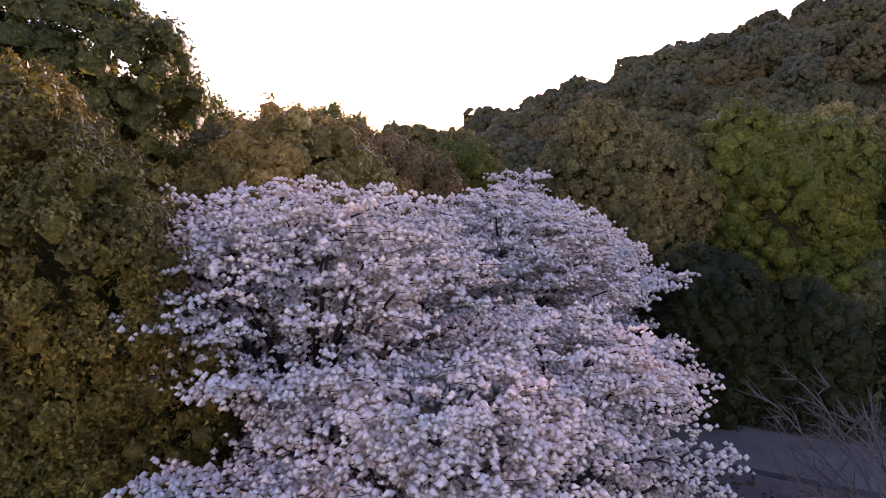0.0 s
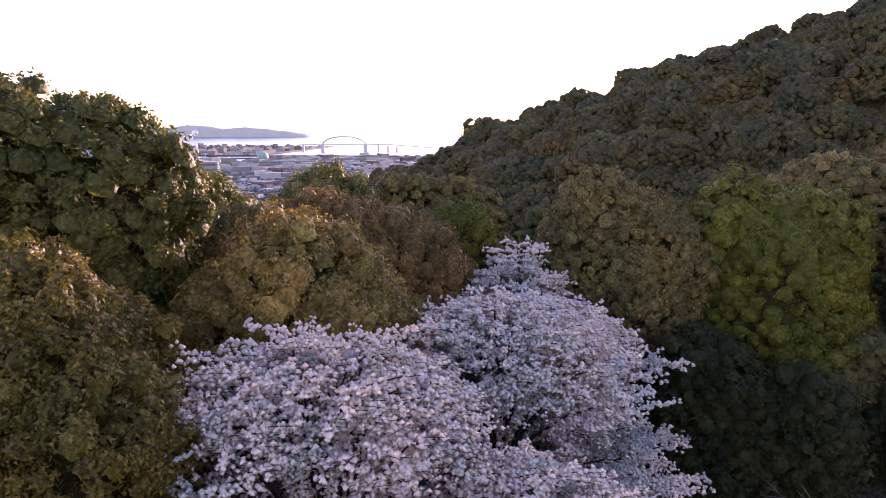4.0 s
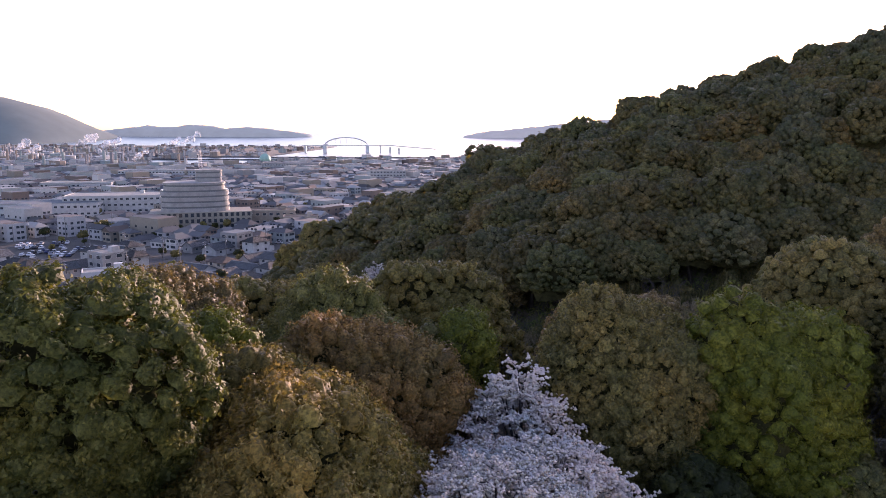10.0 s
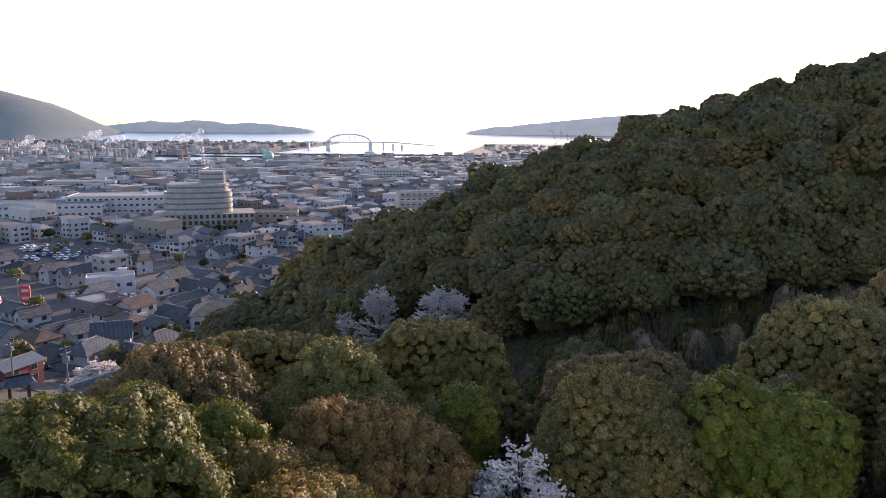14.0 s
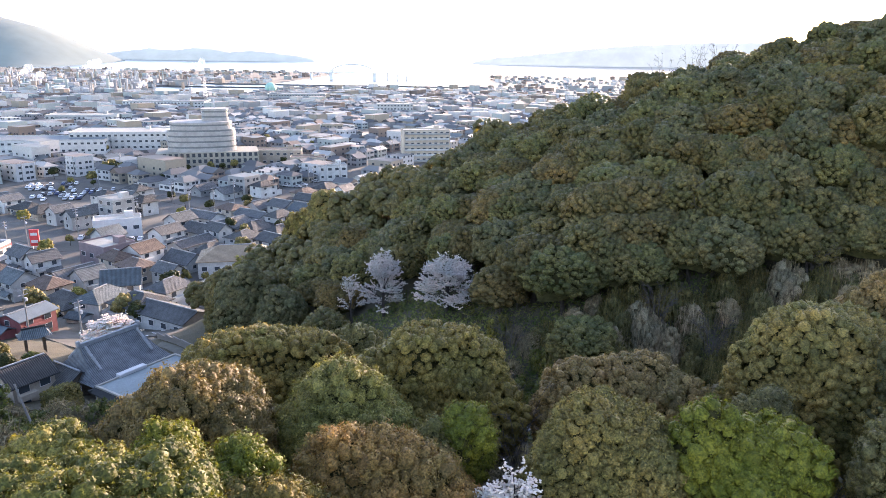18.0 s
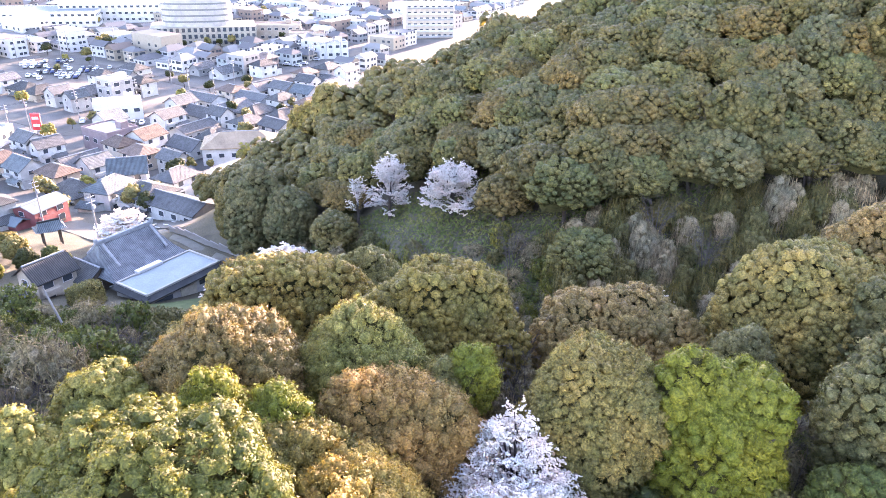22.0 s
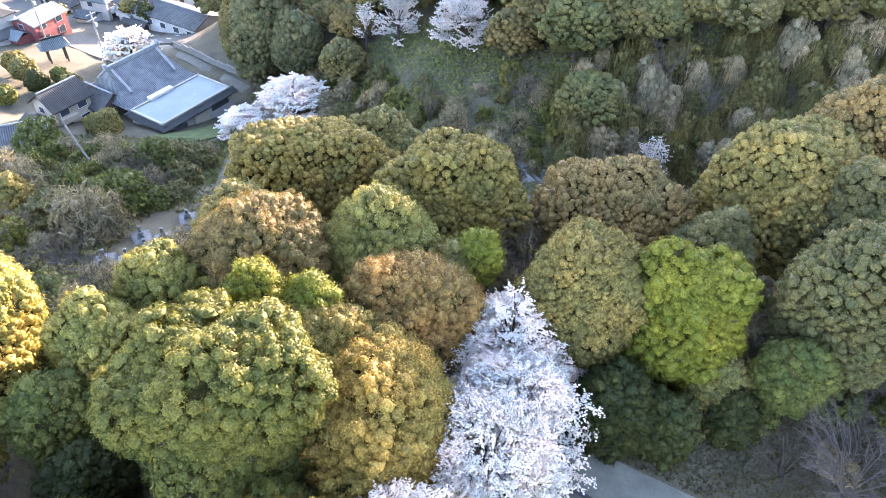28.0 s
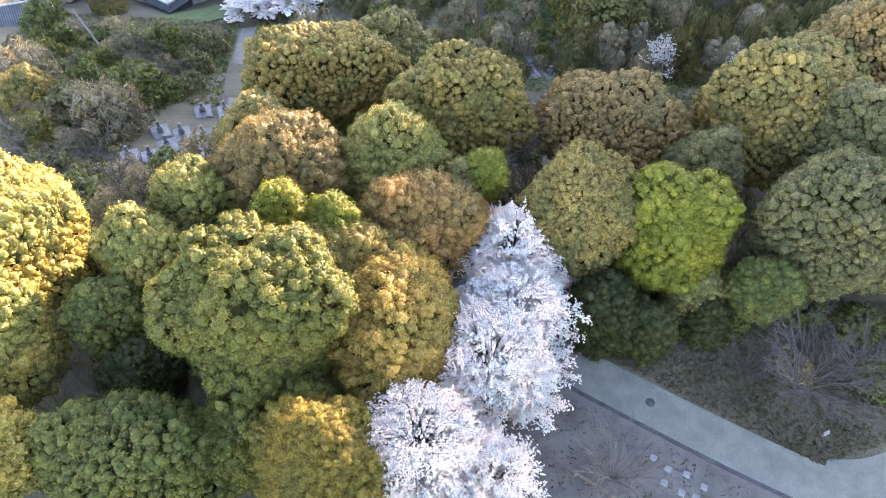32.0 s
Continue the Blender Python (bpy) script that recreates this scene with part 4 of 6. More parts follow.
def vine_kind(seed, mat, label, r=2.1, high=3.0):
    """A mound of creepers over a shrub: leafy on top, with long strands hanging down its sides."""
    rng = np.random.default_rng(seed)
    mound = tagged(new("vine_mound"), label, "bush", "creepers of the steep bank")
    leafage = child("leafage", crown_mesh("leafage", np.random.default_rng(seed), r, r, high, mat, 0.62, 8, 0.11, -0.05, 8, 0.35, 0.0, 1.0, 0.8, 5, (0.75, 1.6), 0.2), mound, m=pose(0, 0, 0.2))
    d = dome_points(rng, 420, 0.0)
    p = d * np.array([r, r, high]) * rng.uniform(0.8, 1.06, (len(d), 1)) + np.array([0, 0, 0.3])
    out = unit(d * np.array([1, 1, 0.05]) + 1e-6)
    wide = unit(np.cross(out, np.array([0, 0, 1.0])) + rng.normal(0, 0.3, d.shape)) * rng.uniform(0.02, 0.06, (len(d), 1))
    drop = out * rng.uniform(0.0, 0.3, (len(d), 1)) - np.array([0, 0, 1.0]) * rng.uniform(0.5, 1.5, (len(d), 1))
    child("hanging_growth", quads("hanging_growth", np.stack([p - wide, p + wide, p + drop + wide * 0.4, p + drop - wide * 0.4], 1), mat, rng.random(len(d))), mound)
    return mound


vines = [vine_kind(720, LEAF_GREY, "mound of grey-green creepers hanging down the steep bank"),
         vine_kind(721, DRY, "mound of dry brown creepers hanging down the steep bank"),
         vine_kind(722, LEAF_HILL, "mound of olive creepers hanging down the steep bank")]
vine_spots = []
for x in np.arange(-14, 58, 2.5):
    for k in range(6 if x > 12 else 2):
        px = x + rng.uniform(-1.3, 1.3)
        vine_spots.append((px, 64.5 + max(-px, 0) * 1.1 + k * (2.6 if x > 12 else 5.0) + rng.uniform(-1.2, 1.2)))
for n, (px, py) in enumerate(vine_spots):
    k = n if n < 3 else int(rng.choice(3, p=[0.4, 0.3, 0.3]))
    m = Matrix.Translation((px, py, h(px, py) - 0.4)) @ Matrix.Rotation(rng.uniform(0, 6.28), 4, "Z")
    sz = rng.uniform(0.6, 1.35) * (1.0 if px > 12 else 0.7)
    t = vines[k] if n < 3 else copy_thing(vines[k], m)
    t.matrix_basis = m @ Matrix.Diagonal((sz, sz, sz * rng.uniform(0.7, 1.5), 1))


def bare_tree(x, y, high, reach, seed, label, mat=BARK_GREY, stems=9, sub=7, group="bare shrubs of the park"):
    """A leafless tree or shrub: stems fan out and fork twice into fine twigs."""
    rng = np.random.default_rng(seed)
    tree = tagged(new("bare_tree"), label, "tree", group)
    tree.location = (x, y, h(x, y))
    v, f, tv, tf = [], [], [], []
    for i in range(stems):
        a = 2 * math.pi * (i + rng.uniform(-0.3, 0.3)) / stems
        out = reach * rng.uniform(0.45, 1.0)
        e = Vector((math.cos(a) * out, math.sin(a) * out, high * rng.uniform(0.65, 1.05)))
        b = e * 0.45 + Vector((0, 0, high * 0.12))
        tube(v, f, [Vector((0, 0, -0.3)), b, e], [0.045, 0.028, 0.01], 5)
        for j in range(sub):
            u = 0.25 + 0.75 * (j + rng.random()) / sub
            p = b.lerp(e, (u - 0.45) / 0.55) if u > 0.45 else b * (u / 0.45)
            q = p + Vector((math.cos(a + rng.normal(0, 0.9)), math.sin(a + rng.normal(0, 0.9)), rng.uniform(0.2, 0.9))) * rng.uniform(0.5, 1.2) * (reach * 0.28)
            tube(tv, tf, [p, p.lerp(q, 0.5) + Vector((0, 0, 0.05)), q], [0.02, 0.013, 0.006], 3)
            for w in range(6):
                r0 = p.lerp(q, rng.uniform(0.3, 1.0))
                r1 = r0 + Vector(rng.normal(0, 0.35, 3)) * reach * 0.16 + Vector((math.cos(a), math.sin(a), 0.7)) * reach * 0.08
                tube(tv, tf, [r0, r1], [0.012, 0.005], 3)
    child("stem", mesh_of("stem", v, f, mat), tree)
    child("twigwork", mesh_of("twigwork", tv, tf, mat), tree)
    return tree


bare_tree(24.2, 19.6, 4.2, 4.8, 31, "leafless grey shrub with many fanned stems beside the road", stems=22, sub=11)
bare_tree(28.4, 20.8, 3.4, 3.6, 30, "leafless grey shrub with many fanned stems beside the road", stems=16, sub=9)
bare_tree(20.6, 20.6, 2.6, 2.4, 29, "low leafless brown shrub on the verge", BARK, stems=14, sub=8)
bare_tree(10.6, 12.7, 4.0, 3.1, 32, "leafless pale grey tree over the earth yard", BARK_PALE, stems=15, sub=11)
bare_tree(4.6, 39.6, 9.0, 3.2, 33, "leafless grey tree between evergreen crowns", stems=12, sub=9)
bare_tree(6.0, 36.4, 7.5, 2.6, 34, "leafless grey tree between evergreen crowns", stems=10, sub=8)
bare_tree(-24.6, 14.6, 4.5, 3.0, 35, "leafless pale shrub among evergreens", stems=10, sub=8)
bare_tree(-21.6, 15.8, 4.0, 2.6, 36, "leafless pale shrub among evergreens", stems=10, sub=8)
bare_tree(-39.0, 41.0, 5.5, 3.0, 37, "leafless brownish tree on the slope", stems=12, sub=9)
bare_tree(20.4, 31.5, 6.5, 2.8, 38, "leafless purple-brown tree between evergreens", BARK, 12, 9)
bare_tree(19.8, 27.6, 4.5, 2.4, 39, "leafless purple-brown tree between evergreens", BARK, 12, 9)
for n, (x, y) in enumerate(((-44, 52), (-40, 58), (-37, 50), (-46, 62), (-34, 62), (-38, 66), (-30, 38), (-36, 44), (-43, 45), (-25, 33), (-33, 34), (-48, 57))):
    bare_tree(x, y, 3.2, 2.6, 60 + n, "leafless pale brown tangle on the overgrown slope", BARK_GREY, 12, 7, "bare shrubs of the slope")
for n, (x, y) in enumerate(((44, 128), (47, 127), (50, 129), (39, 127), (24, 131))):
    bare_tree(x, y, 11.2, 3.2, 40 + n, "leafless tree on the hill's skyline", BARK, 9, 7, "bare trees of the skyline")
for n, (x, y) in enumerate(((25, 74), (33, 86), (30, 70), (8, 74), (-3, 76), (22, 90), (44, 78))):
    bare_tree(x, y, 7.0, 2.6, 50 + n, "leafless grey tree on the wooded hillside", BARK_GREY, 10, 8, "bare trees of the hillside")


# ---- the park road and its yard ----
def box(name, size, mat, parent, m, label="", bevel=0.0):
    bm = bmesh.new()
    bmesh.ops.create_cube(bm, size=1.0, matrix=Matrix.Diagonal((*size, 1)))
    if bevel:
        bmesh.ops.bevel(bm, geom=bm.edges[:], offset=bevel, segments=1, affect="EDGES")
    me = bpy.data.meshes.new(name)
    bm.to_mesh(me)
    bm.free()
    me.materials.append(mat)
    return child(name, me, parent, label, m)


def strip(name, points, widths, lift, mat, thick=0.0, sink=0.3):
    """A paved band along a line of plan points that follows the land, with an edge down into the soil."""
    pts = [Vector(p) for p in points]
    v, f = [], []
    for i, p in enumerate(pts):
        d = (pts[min(i + 1, len(pts) - 1)] - pts[max(i - 1, 0)]).normalized()
        n = Vector((-d.y, d.x))
        for s in (-1, 1):
            q = p + n * s * widths[min(i, len(widths) - 1)] / 2
            z = h(q.x, q.y) + lift
            v += [(q.x, q.y, z), (q.x, q.y, z - sink)]
    for i in range(len(pts) - 1):
        a, b = 4 * i, 4 * i + 4
        f += [(a, a + 2, b + 2, b), (a + 1, a, b, b + 1), (a + 2, a + 3, b + 3, b + 2)]
    return new(name, mesh_of(name, v, f, mat))


def bend(points, n=8):
    """A smooth line through plan points."""
    pts = [Vector(p) for p in points]
    out = []
    for i in range(len(pts) - 1):
        p0, p1, p2, p3 = pts[max(i - 1, 0)], pts[i], pts[i + 1], pts[min(i + 2, len(pts) - 1)]
        for k in range(n):
            t = k / n
            out.append(0.5 * ((2 * p1) + (p2 - p0) * t + (2 * p0 - 5 * p1 + 4 * p2 - p3) * t * t + (3 * p1 - p0 - 3 * p2 + p3) * t ** 3))
    return out + [pts[-1]]


tagged(strip("road", bend([(-6, 29.0), (2, 24.4), (8.2, 20.7), (16.7, 16.2), (22.5, 13.4), (29, 10.6), (42, 6)]), [3.2], 0.05, ROAD), "narrow pale grey park road", "road", kind="structure")
tagged(strip("road_branch", bend([(24.6, 13.0), (27.5, 13.2), (31, 14.4), (38, 17)]), [2.6, 3.4, 3.4], 0.056, ROAD), "branch of the pale grey park road", "road", kind="structure")
gutter = tagged(strip("gutter", bend([(-6.8, 27.4), (1.3, 23.0), (7.4, 19.3), (15.9, 14.8), (21.7, 12.0), (28.2, 9.2)]), [0.28], 0.062, DARK_GAP), "dark grated gutter along the road", "gutter", kind="structure")
yard = tagged(strip("yard", [(4, 16), (9.5, 13.0), (17, 9.2), (25, 5)], [9.5], 0.03, surface("yard_soil", (0.055, 0.049, 0.043), (0.095, 0.088, 0.078), 0.5, 0.95, bump=0.6)), "bare grey-brown earth yard", "yard", kind="structure")
slab = box("stepping_slab", (0.44, 0.44, 0.06), SLAB, None, pose(0, 0, 0), bevel=0.02)
tagged(slab, "square worn stone slab set in the yard", "slab", "slabs of the yard")
rng = np.random.default_rng(5)
first = True
for i in range(9):
    for j in range(2):
        x, y = 13.3 + i * 0.98 - j * 0.45, 14.15 - i * 0.53 - j * 0.95
        if rng.random() < 0.2:
            continue
        m = pose(x + rng.uniform(-0.15, 0.15), y + rng.uniform(-0.15, 0.15), h(x, y) + 0.055, 0, 0, -27 + rng.uniform(-9, 9))
        if first:
            slab.matrix_basis, first = m, False
        else:
            copy_thing(slab, m)
# a low timber rail in the yard
rail = tagged(new("timber_rail"), "low weathered timber rail in the yard", "fence")
rail.matrix_basis = pose(9.6, 11.9, h(9.6, 11.9), 0, 0, -30)
for k in range(5):
    box("post", (0.1, 0.1, 0.7), TIMBER, rail, pose(-1.6 + 0.8 * k, 0, 0.3), bevel=0.015)
for z in (0.3, 0.58):
    box("bar", (3.5, 0.06, 0.1), TIMBER, rail, pose(0, 0.07, z), bevel=0.01)
cover = tagged(new("manhole_cover"), "dark round iron manhole cover in the road", "manhole")
cover.matrix_basis = pose(13.7, 18.0, h(13.7, 18) + 0.05)
bm = bmesh.new()
bmesh.ops.create_cone(bm, cap_ends=True, segments=20, radius1=0.33, radius2=0.31, depth=0.05)
me = bpy.data.meshes.new("lid")
bm.to_mesh(me)
bm.free()
me.materials.append(DARK_GAP)
child("lid", me, cover)
sign = tagged(new("notice_board"), "small pale notice board on a post in the verge", "sign")
sign.matrix_basis = pose(24.8, 16.2, h(24.8, 16.2), 0, 0, 25)
box("post", (0.06, 0.06, 0.8), TIMBER, sign, pose(0, 0, 0.3))
box("board", (0.5, 0.05, 0.35), SLAB, sign, pose(0, -0.03, 0.75, -30), bevel=0.01)

# rough grass and dead leaves on the verges
rng = np.random.default_rng(15)
n = 30000
gxy = np.stack([rng.uniform(4, 34, n), rng.uniform(6, 27, n)], 1)
off_road = (gxy[:, 0] - 8.2) * 0.467 + (gxy[:, 1] - 20.7) * 0.885
verge = (off_road > 1.75) & ~((gxy[:, 0] > 24) & (gxy[:, 1] < 14.9 + 0.33 * (gxy[:, 0] - 26)))
bare = (off_road < -2.2) & (rng.random(n) < 0.18)
gxy = gxy[verge | bare]
at = np.column_stack([gxy, height(gxy[:, 0], gxy[:, 1]) + 0.06])
blades = leaf_cards(rng, at, np.tile([0.0, 0.0, 0.6], (len(at), 1)), 0.13, 0.9, 0.4, 3)
VERGE = foliage("verge_grass", (0.024, 0.02, 0.013), (0.048, 0.04, 0.024), (0.06, 0.066, 0.03), 0.9, 0.15)
tagged(new("verge_grass", quads("verge_grass", blades, VERGE)), "rough brownish grass and dead leaves on the verge", "grass", kind="stuff")

# dry grass on the overgrown slopes
rng = np.random.default_rng(16)
for x0, x1, y0, y1, n, what, label, tones in (
        (-60, -17, 26, 84, 26000, "slope_grass", "long dry grass on the overgrown slopes", ((0.05, 0.052, 0.022), (0.095, 0.092, 0.044), (0.16, 0.145, 0.082))),
        (-34, 40, 60, 100, 42000, "bank_grass", "green and brown grass on the steep bank below the wood", ((0.04, 0.06, 0.02), (0.085, 0.108, 0.037), (0.15, 0.15, 0.072)))):
    gxy = np.stack([rng.uniform(x0, x1, n), rng.uniform(y0, y1, n)], 1)
    keep = ~((np.abs(gxy[:, 0] + 27.4 + (gxy[:, 1] - 65) * 0.2) < 1.4) & (gxy[:, 1] > 57)) & ~((gxy[:, 0] > -33) & (gxy[:, 0] < -23) & (gxy[:, 1] > 43) & (gxy[:, 1] < 57))
    gxy = gxy[keep]
    at = np.column_stack([gxy, height(gxy[:, 0], gxy[:, 1]) + 0.15])
    blades = leaf_cards(rng, at, np.tile([0.0, -0.5, 0.45], (len(at), 1)), 0.3, 0.7, 0.3, 3)
    tagged(new(what, quads(what, blades, foliage(what, *tones, 0.9, 0.15, relief=0), rng.random(len(at)))), label, "grass", kind="stuff")

# ---- graveyards and the lane ----
tagged(strip("lane", bend([(-25.5, 58), (-27.4, 65), (-29, 73), (-30.5, 82), (-31, 92), (-33.5, 102), (-39.5, 109.5), (-48, 117.5), (-57, 126), (-66, 140)]), [2.0], 0.06, ROAD), "pale concrete lane down the slope", "road", kind="structure")


def grave_kind(tall, wide, label):
    g = tagged(new("gravestone"), label, "gravestone", "graves on the slope")
    box("kerb", (1.9, 2.2, 0.3), GRAVE_KERB, g, pose(0, 0, 0.1), bevel=0.03)
    box("bed", (1.62, 1.92, 0.08), STONE, g, pose(0, 0, 0.27), bevel=0.01)
    box("base_stone", (wide * 1.1, wide * 1.0, 0.3), STONE, g, pose(0, wide * 0.4, 0.44), bevel=0.03)
    box("middle_stone", (wide * 0.8, wide * 0.75, 0.28), STONE, g, pose(0, wide * 0.4, 0.72), bevel=0.03)
    box("shaft", (wide * 0.48, wide * 0.48, tall), STONE, g, pose(0, wide * 0.4, 0.85 + tall / 2), bevel=0.04)
    for s in (-1, 1):
        box("flower_vase", (0.12, 0.12, 0.3), PALE_STONE, g, pose(s * wide * 0.4, -wide * 0.3, 0.45), bevel=0.02)
    return g


graves = [grave_kind(0.7, 0.62, "dark polished stone grave with a stepped base"), grave_kind(0.45, 0.7, "pale stone grave with a low shaft")]
rng = np.random.default_rng(9)
used = [False, False]
plots = [(-32.2 + 2.35 * i + 0.5 * j, 44.4 + 2.75 * j - 0.2 * i) for j in range(3) for i in range(4)] + [(-28.5 + 2.4 * i, 55.2 + 0.4 * i) for i in range(3)] + [(8.5 + 2.3 * i, 63.5 + 2.7 * j) for j in range(2) for i in range(3)]
for x, y in plots:
    k = int(rng.random() < 0.4)
    m = pose(x, y, h(x, y), 0, 0, 25 + rng.uniform(-5, 5))
    if not used[k]:
        graves[k].matrix_basis, used[k] = m, True
    elif rng.random() > 0.12:
        copy_thing(graves[k], m)


# ---- houses ----
def roof_mesh(name, w, d, rise, over, mat, hip=0.0, thick=0.18):
    """A gable or hip roof over a w x d plan, ridge along x; its UV holds metres along eave and slope. The origin is at the eaves' level."""
    W, D, R = w / 2 + over, d / 2 + over, max(w / 2 + over - hip, 0.05) if hip else w / 2 + over
    dip = -over * rise / (d / 2)
    v = [(-W, -D, dip), (W, -D, dip), (W, D, dip), (-W, D, dip), (-R, 0, rise), (R, 0, rise)]
    v += [(x, y, z - thick) for x, y, z in v]
    f = [(0, 1, 5, 4), (2, 3, 4, 5), (1, 2, 5), (3, 0, 4)] if hip else [(0, 1, 5, 4), (2, 3, 4, 5)]
    top = len(f)
    if hip:
        f += [(1, 0, 6, 7), (2, 1, 7, 8), (3, 2, 8, 9), (0, 3, 9, 6), (6, 9, 8, 7)]
    else:
        f += [(1, 0, 6, 7), (3, 2, 8, 9), (5, 1, 7, 11), (2, 5, 11, 8), (0, 4, 10, 6), (4, 3, 9, 10), (7, 6, 10, 11), (9, 8, 11, 10)]
    me = mesh_of(name, v, f, mat)
    uv = me.uv_layers.new(name="UVMap")
    for p in me.polygons:
        for li, vi in zip(p.loop_indices, p.vertices):
            co = me.vertices[vi].co
            n = p.normal
            along = co.y if p.index < top and abs(n.x) > abs(n.y) else co.x
            uv.data[li].uv = (along, co.z)
    return me


def gabled_walls(name, w, d, high, rise, mat, hip=False):
    x, y = w / 2, d / 2
    v = [(-x, -y, -2.5), (x, -y, -2.5), (x, y, -2.5), (-x, y, -2.5), (-x, -y, high), (x, -y, high), (x, y, high), (-x, y, high)]
    f = [(0, 1, 5, 4), (2, 3, 7, 6)]
    if hip:
        f += [(1, 2, 6, 5), (3, 0, 4, 7), (4, 5, 6, 7)]
    else:
        v += [(-x, 0, high + rise - 0.15), (x, 0, high + rise - 0.15)]
        f += [(1, 2, 6, 9, 5), (3, 0, 4, 8, 7)]
    return mesh_of(name, v, f, mat)


def put_window(parent, x, y, z, w, high, face):
    """A window with its frame and pane on the wall that faces 0: -y, 1: +x, 2: +y, 3: -x."""
    m = pose(x, y, z, 0, 0, 90 * face)
    win = box("window", (w + 0.16, 0.1, high + 0.16), WHITE_PAINT, parent, m)
    box("pane", (w, 0.06, high), GLASS, win, pose(0, -0.04, 0))


def house(name, label, w, d, high, rise, wall, roof, hip, group, storeys=2, lower=None, category="house"):
    ob = tagged(new(name), label, category, group)
    child("wall", gabled_walls("wall", w, d, high, rise, wall, bool(hip)), ob)
    child("roof", roof_mesh("roof", w, d, rise, 0.55, roof, hip), ob, m=pose(0, 0, high))
    box("ridge_cap", (w - 2 * hip + 0.6, 0.3, 0.24), RIDGE, ob, pose(0, 0, high + rise + 0.05), bevel=0.05)
    for s in range(storeys):
        z = high / storeys * (s + 0.55)
        n = max(2, round(w / 3.6))
        for i in range(n):
            put_window(ob, -w / 2 + w * (i + 0.5) / n, -d / 2 - 0.03, z, 1.5, 1.2, 0)
        for i in range(2):
            put_window(ob, w * (i - 0.5) * 0.5, d / 2 + 0.03, z, 1.3, 1.0, 2)
        put_window(ob, w / 2 + 0.03, -d * 0.1, z, 1.2, 1.1, 1)
        put_window(ob, -w / 2 - 0.03, d * 0.12, z, 1.2, 1.0, 3)
    if storeys > 1:
        box("balcony", (w * 0.42, 1.0, 0.95), wall, ob, pose(-w * 0.22, -d / 2 - 0.5, high * 0.56), bevel=0.03)
        box("wing_wall", (3.4, d * 0.62, 5.2), wall, ob, pose(-w / 2 - 1.68, d * 0.1, 0.1))
        child("wing_roof", roof_mesh("wing_roof", d * 0.62, 3.6, 0.9, 0.4, roof, 0.0), ob, m=pose(-w / 2 - 1.75, d * 0.1, 2.7, 0, 0, 90))
    if lower:
        child("porch_roof", roof_mesh("porch_roof", lower, 2.0, 0.7, 0.3, roof, 0.0), ob, m=pose(w / 2 - lower / 2 - 0.4, -d / 2 - 0.7, high * 0.45))
    box("door", (0.95, 0.12, 2.0), TIMBER, ob, pose(w * 0.28, -d / 2 - 0.03, 1.0))
    return ob


def block(name, label, w, d, high, wall, roof, group, storeys=2, category="building", bands=True):
    """A flat-roofed building with a parapet, rows of windows and a stair head."""
    ob = tagged(new(name), label, category, group)
    box("wall", (w, d, high + 2.5), wall, ob, pose(0, 0, high / 2 - 1.25))
    box("roof", (w - 0.5, d - 0.5, 0.1), roof, ob, pose(0, 0, high + 0.06))
    for sx, sy, lx, ly in ((0, -1, w, 0.25), (0, 1, w, 0.25), (1, 0, 0.25, d - 0.5), (-1, 0, 0.25, d - 0.5)):
        box("parapet", (lx + 0.04, ly + 0.04, 0.6), wall, ob, pose(sx * (w / 2 - 0.12), sy * (d / 2 - 0.12), high + 0.28))
    box("stair_head", (min(3.0, w * 0.3), min(2.6, d * 0.35), 2.2), wall, ob, pose(w * 0.25, d * 0.2, high + 1.1), bevel=0.05)
    for s in range(storeys):
        z = high / storeys * (s + 0.55)
        for face, long, off in ((0, w, d / 2), (1, d, w / 2)):
            n = max(2, round(long / 3.8))
            for i in range(n):
                u = -long / 2 + long * (i + 0.5) / n
                x, y = {0: (u, -off - 0.03), 1: (off + 0.03, u), 3: (-off - 0.03, u)}[face]
                put_window(ob, x, y, z, min(1.9, long / n * 0.7), 1.3, face)
    return ob


TOWN = "houses of the town"
KINDS = [
    house("house", "two-storey white house with grey tiled gable roof", 9, 7, 5.6, 2.0, PLASTER, TILES_GREY, 0.0, TOWN, 2, 5),
    house("house", "two-storey house with hipped dark tile roof", 9.5, 8, 5.6, 1.9, PLASTER, TILES_DARK, 3.6, TOWN, 2, 6),
    house("house", "low old house with broad grey tile roof", 12, 8, 3.1, 2.4, PLASTER_GREY, TILES_GREY, 0.0, TOWN, 1),
    house("house", "tan two-storey house with brown tile roof", 8.5, 7, 5.5, 1.8, PLASTER_TAN, TILES_BROWN, 3.0, TOWN, 2),
    house("house", "low house with dark hipped tile roof", 11, 9, 3.2, 2.4, PLASTER_TAN, TILES_DARK, 4.0, TOWN, 1, 6),
    house("house", "grey two-storey house with blue-grey gable roof", 8, 7, 5.7, 2.3, PLASTER_GREY, TILES_BLUE, 0.0, TOWN, 2, 4),
    house("house", "long workshop with low grey roof", 16, 8, 4.0, 1.6, PLASTER_GREY, TILES_GREY, 0.0, TOWN, 1),
    block("house", "flat-roofed white three-storey house", 9, 8, 8.5, PLASTER, PALE_ROOF, TOWN, 3, "house"),
    block("house", "flat-roofed tan apartment house", 13, 8, 6.2, PLASTER_TAN, PALE_ROOF, TOWN, 2, "house"),
]
GRID = 59.0
ga = radians(GRID)
UX, VX = Vector((math.cos(ga), math.sin(ga))), Vector((-math.sin(ga), math.cos(ga)))
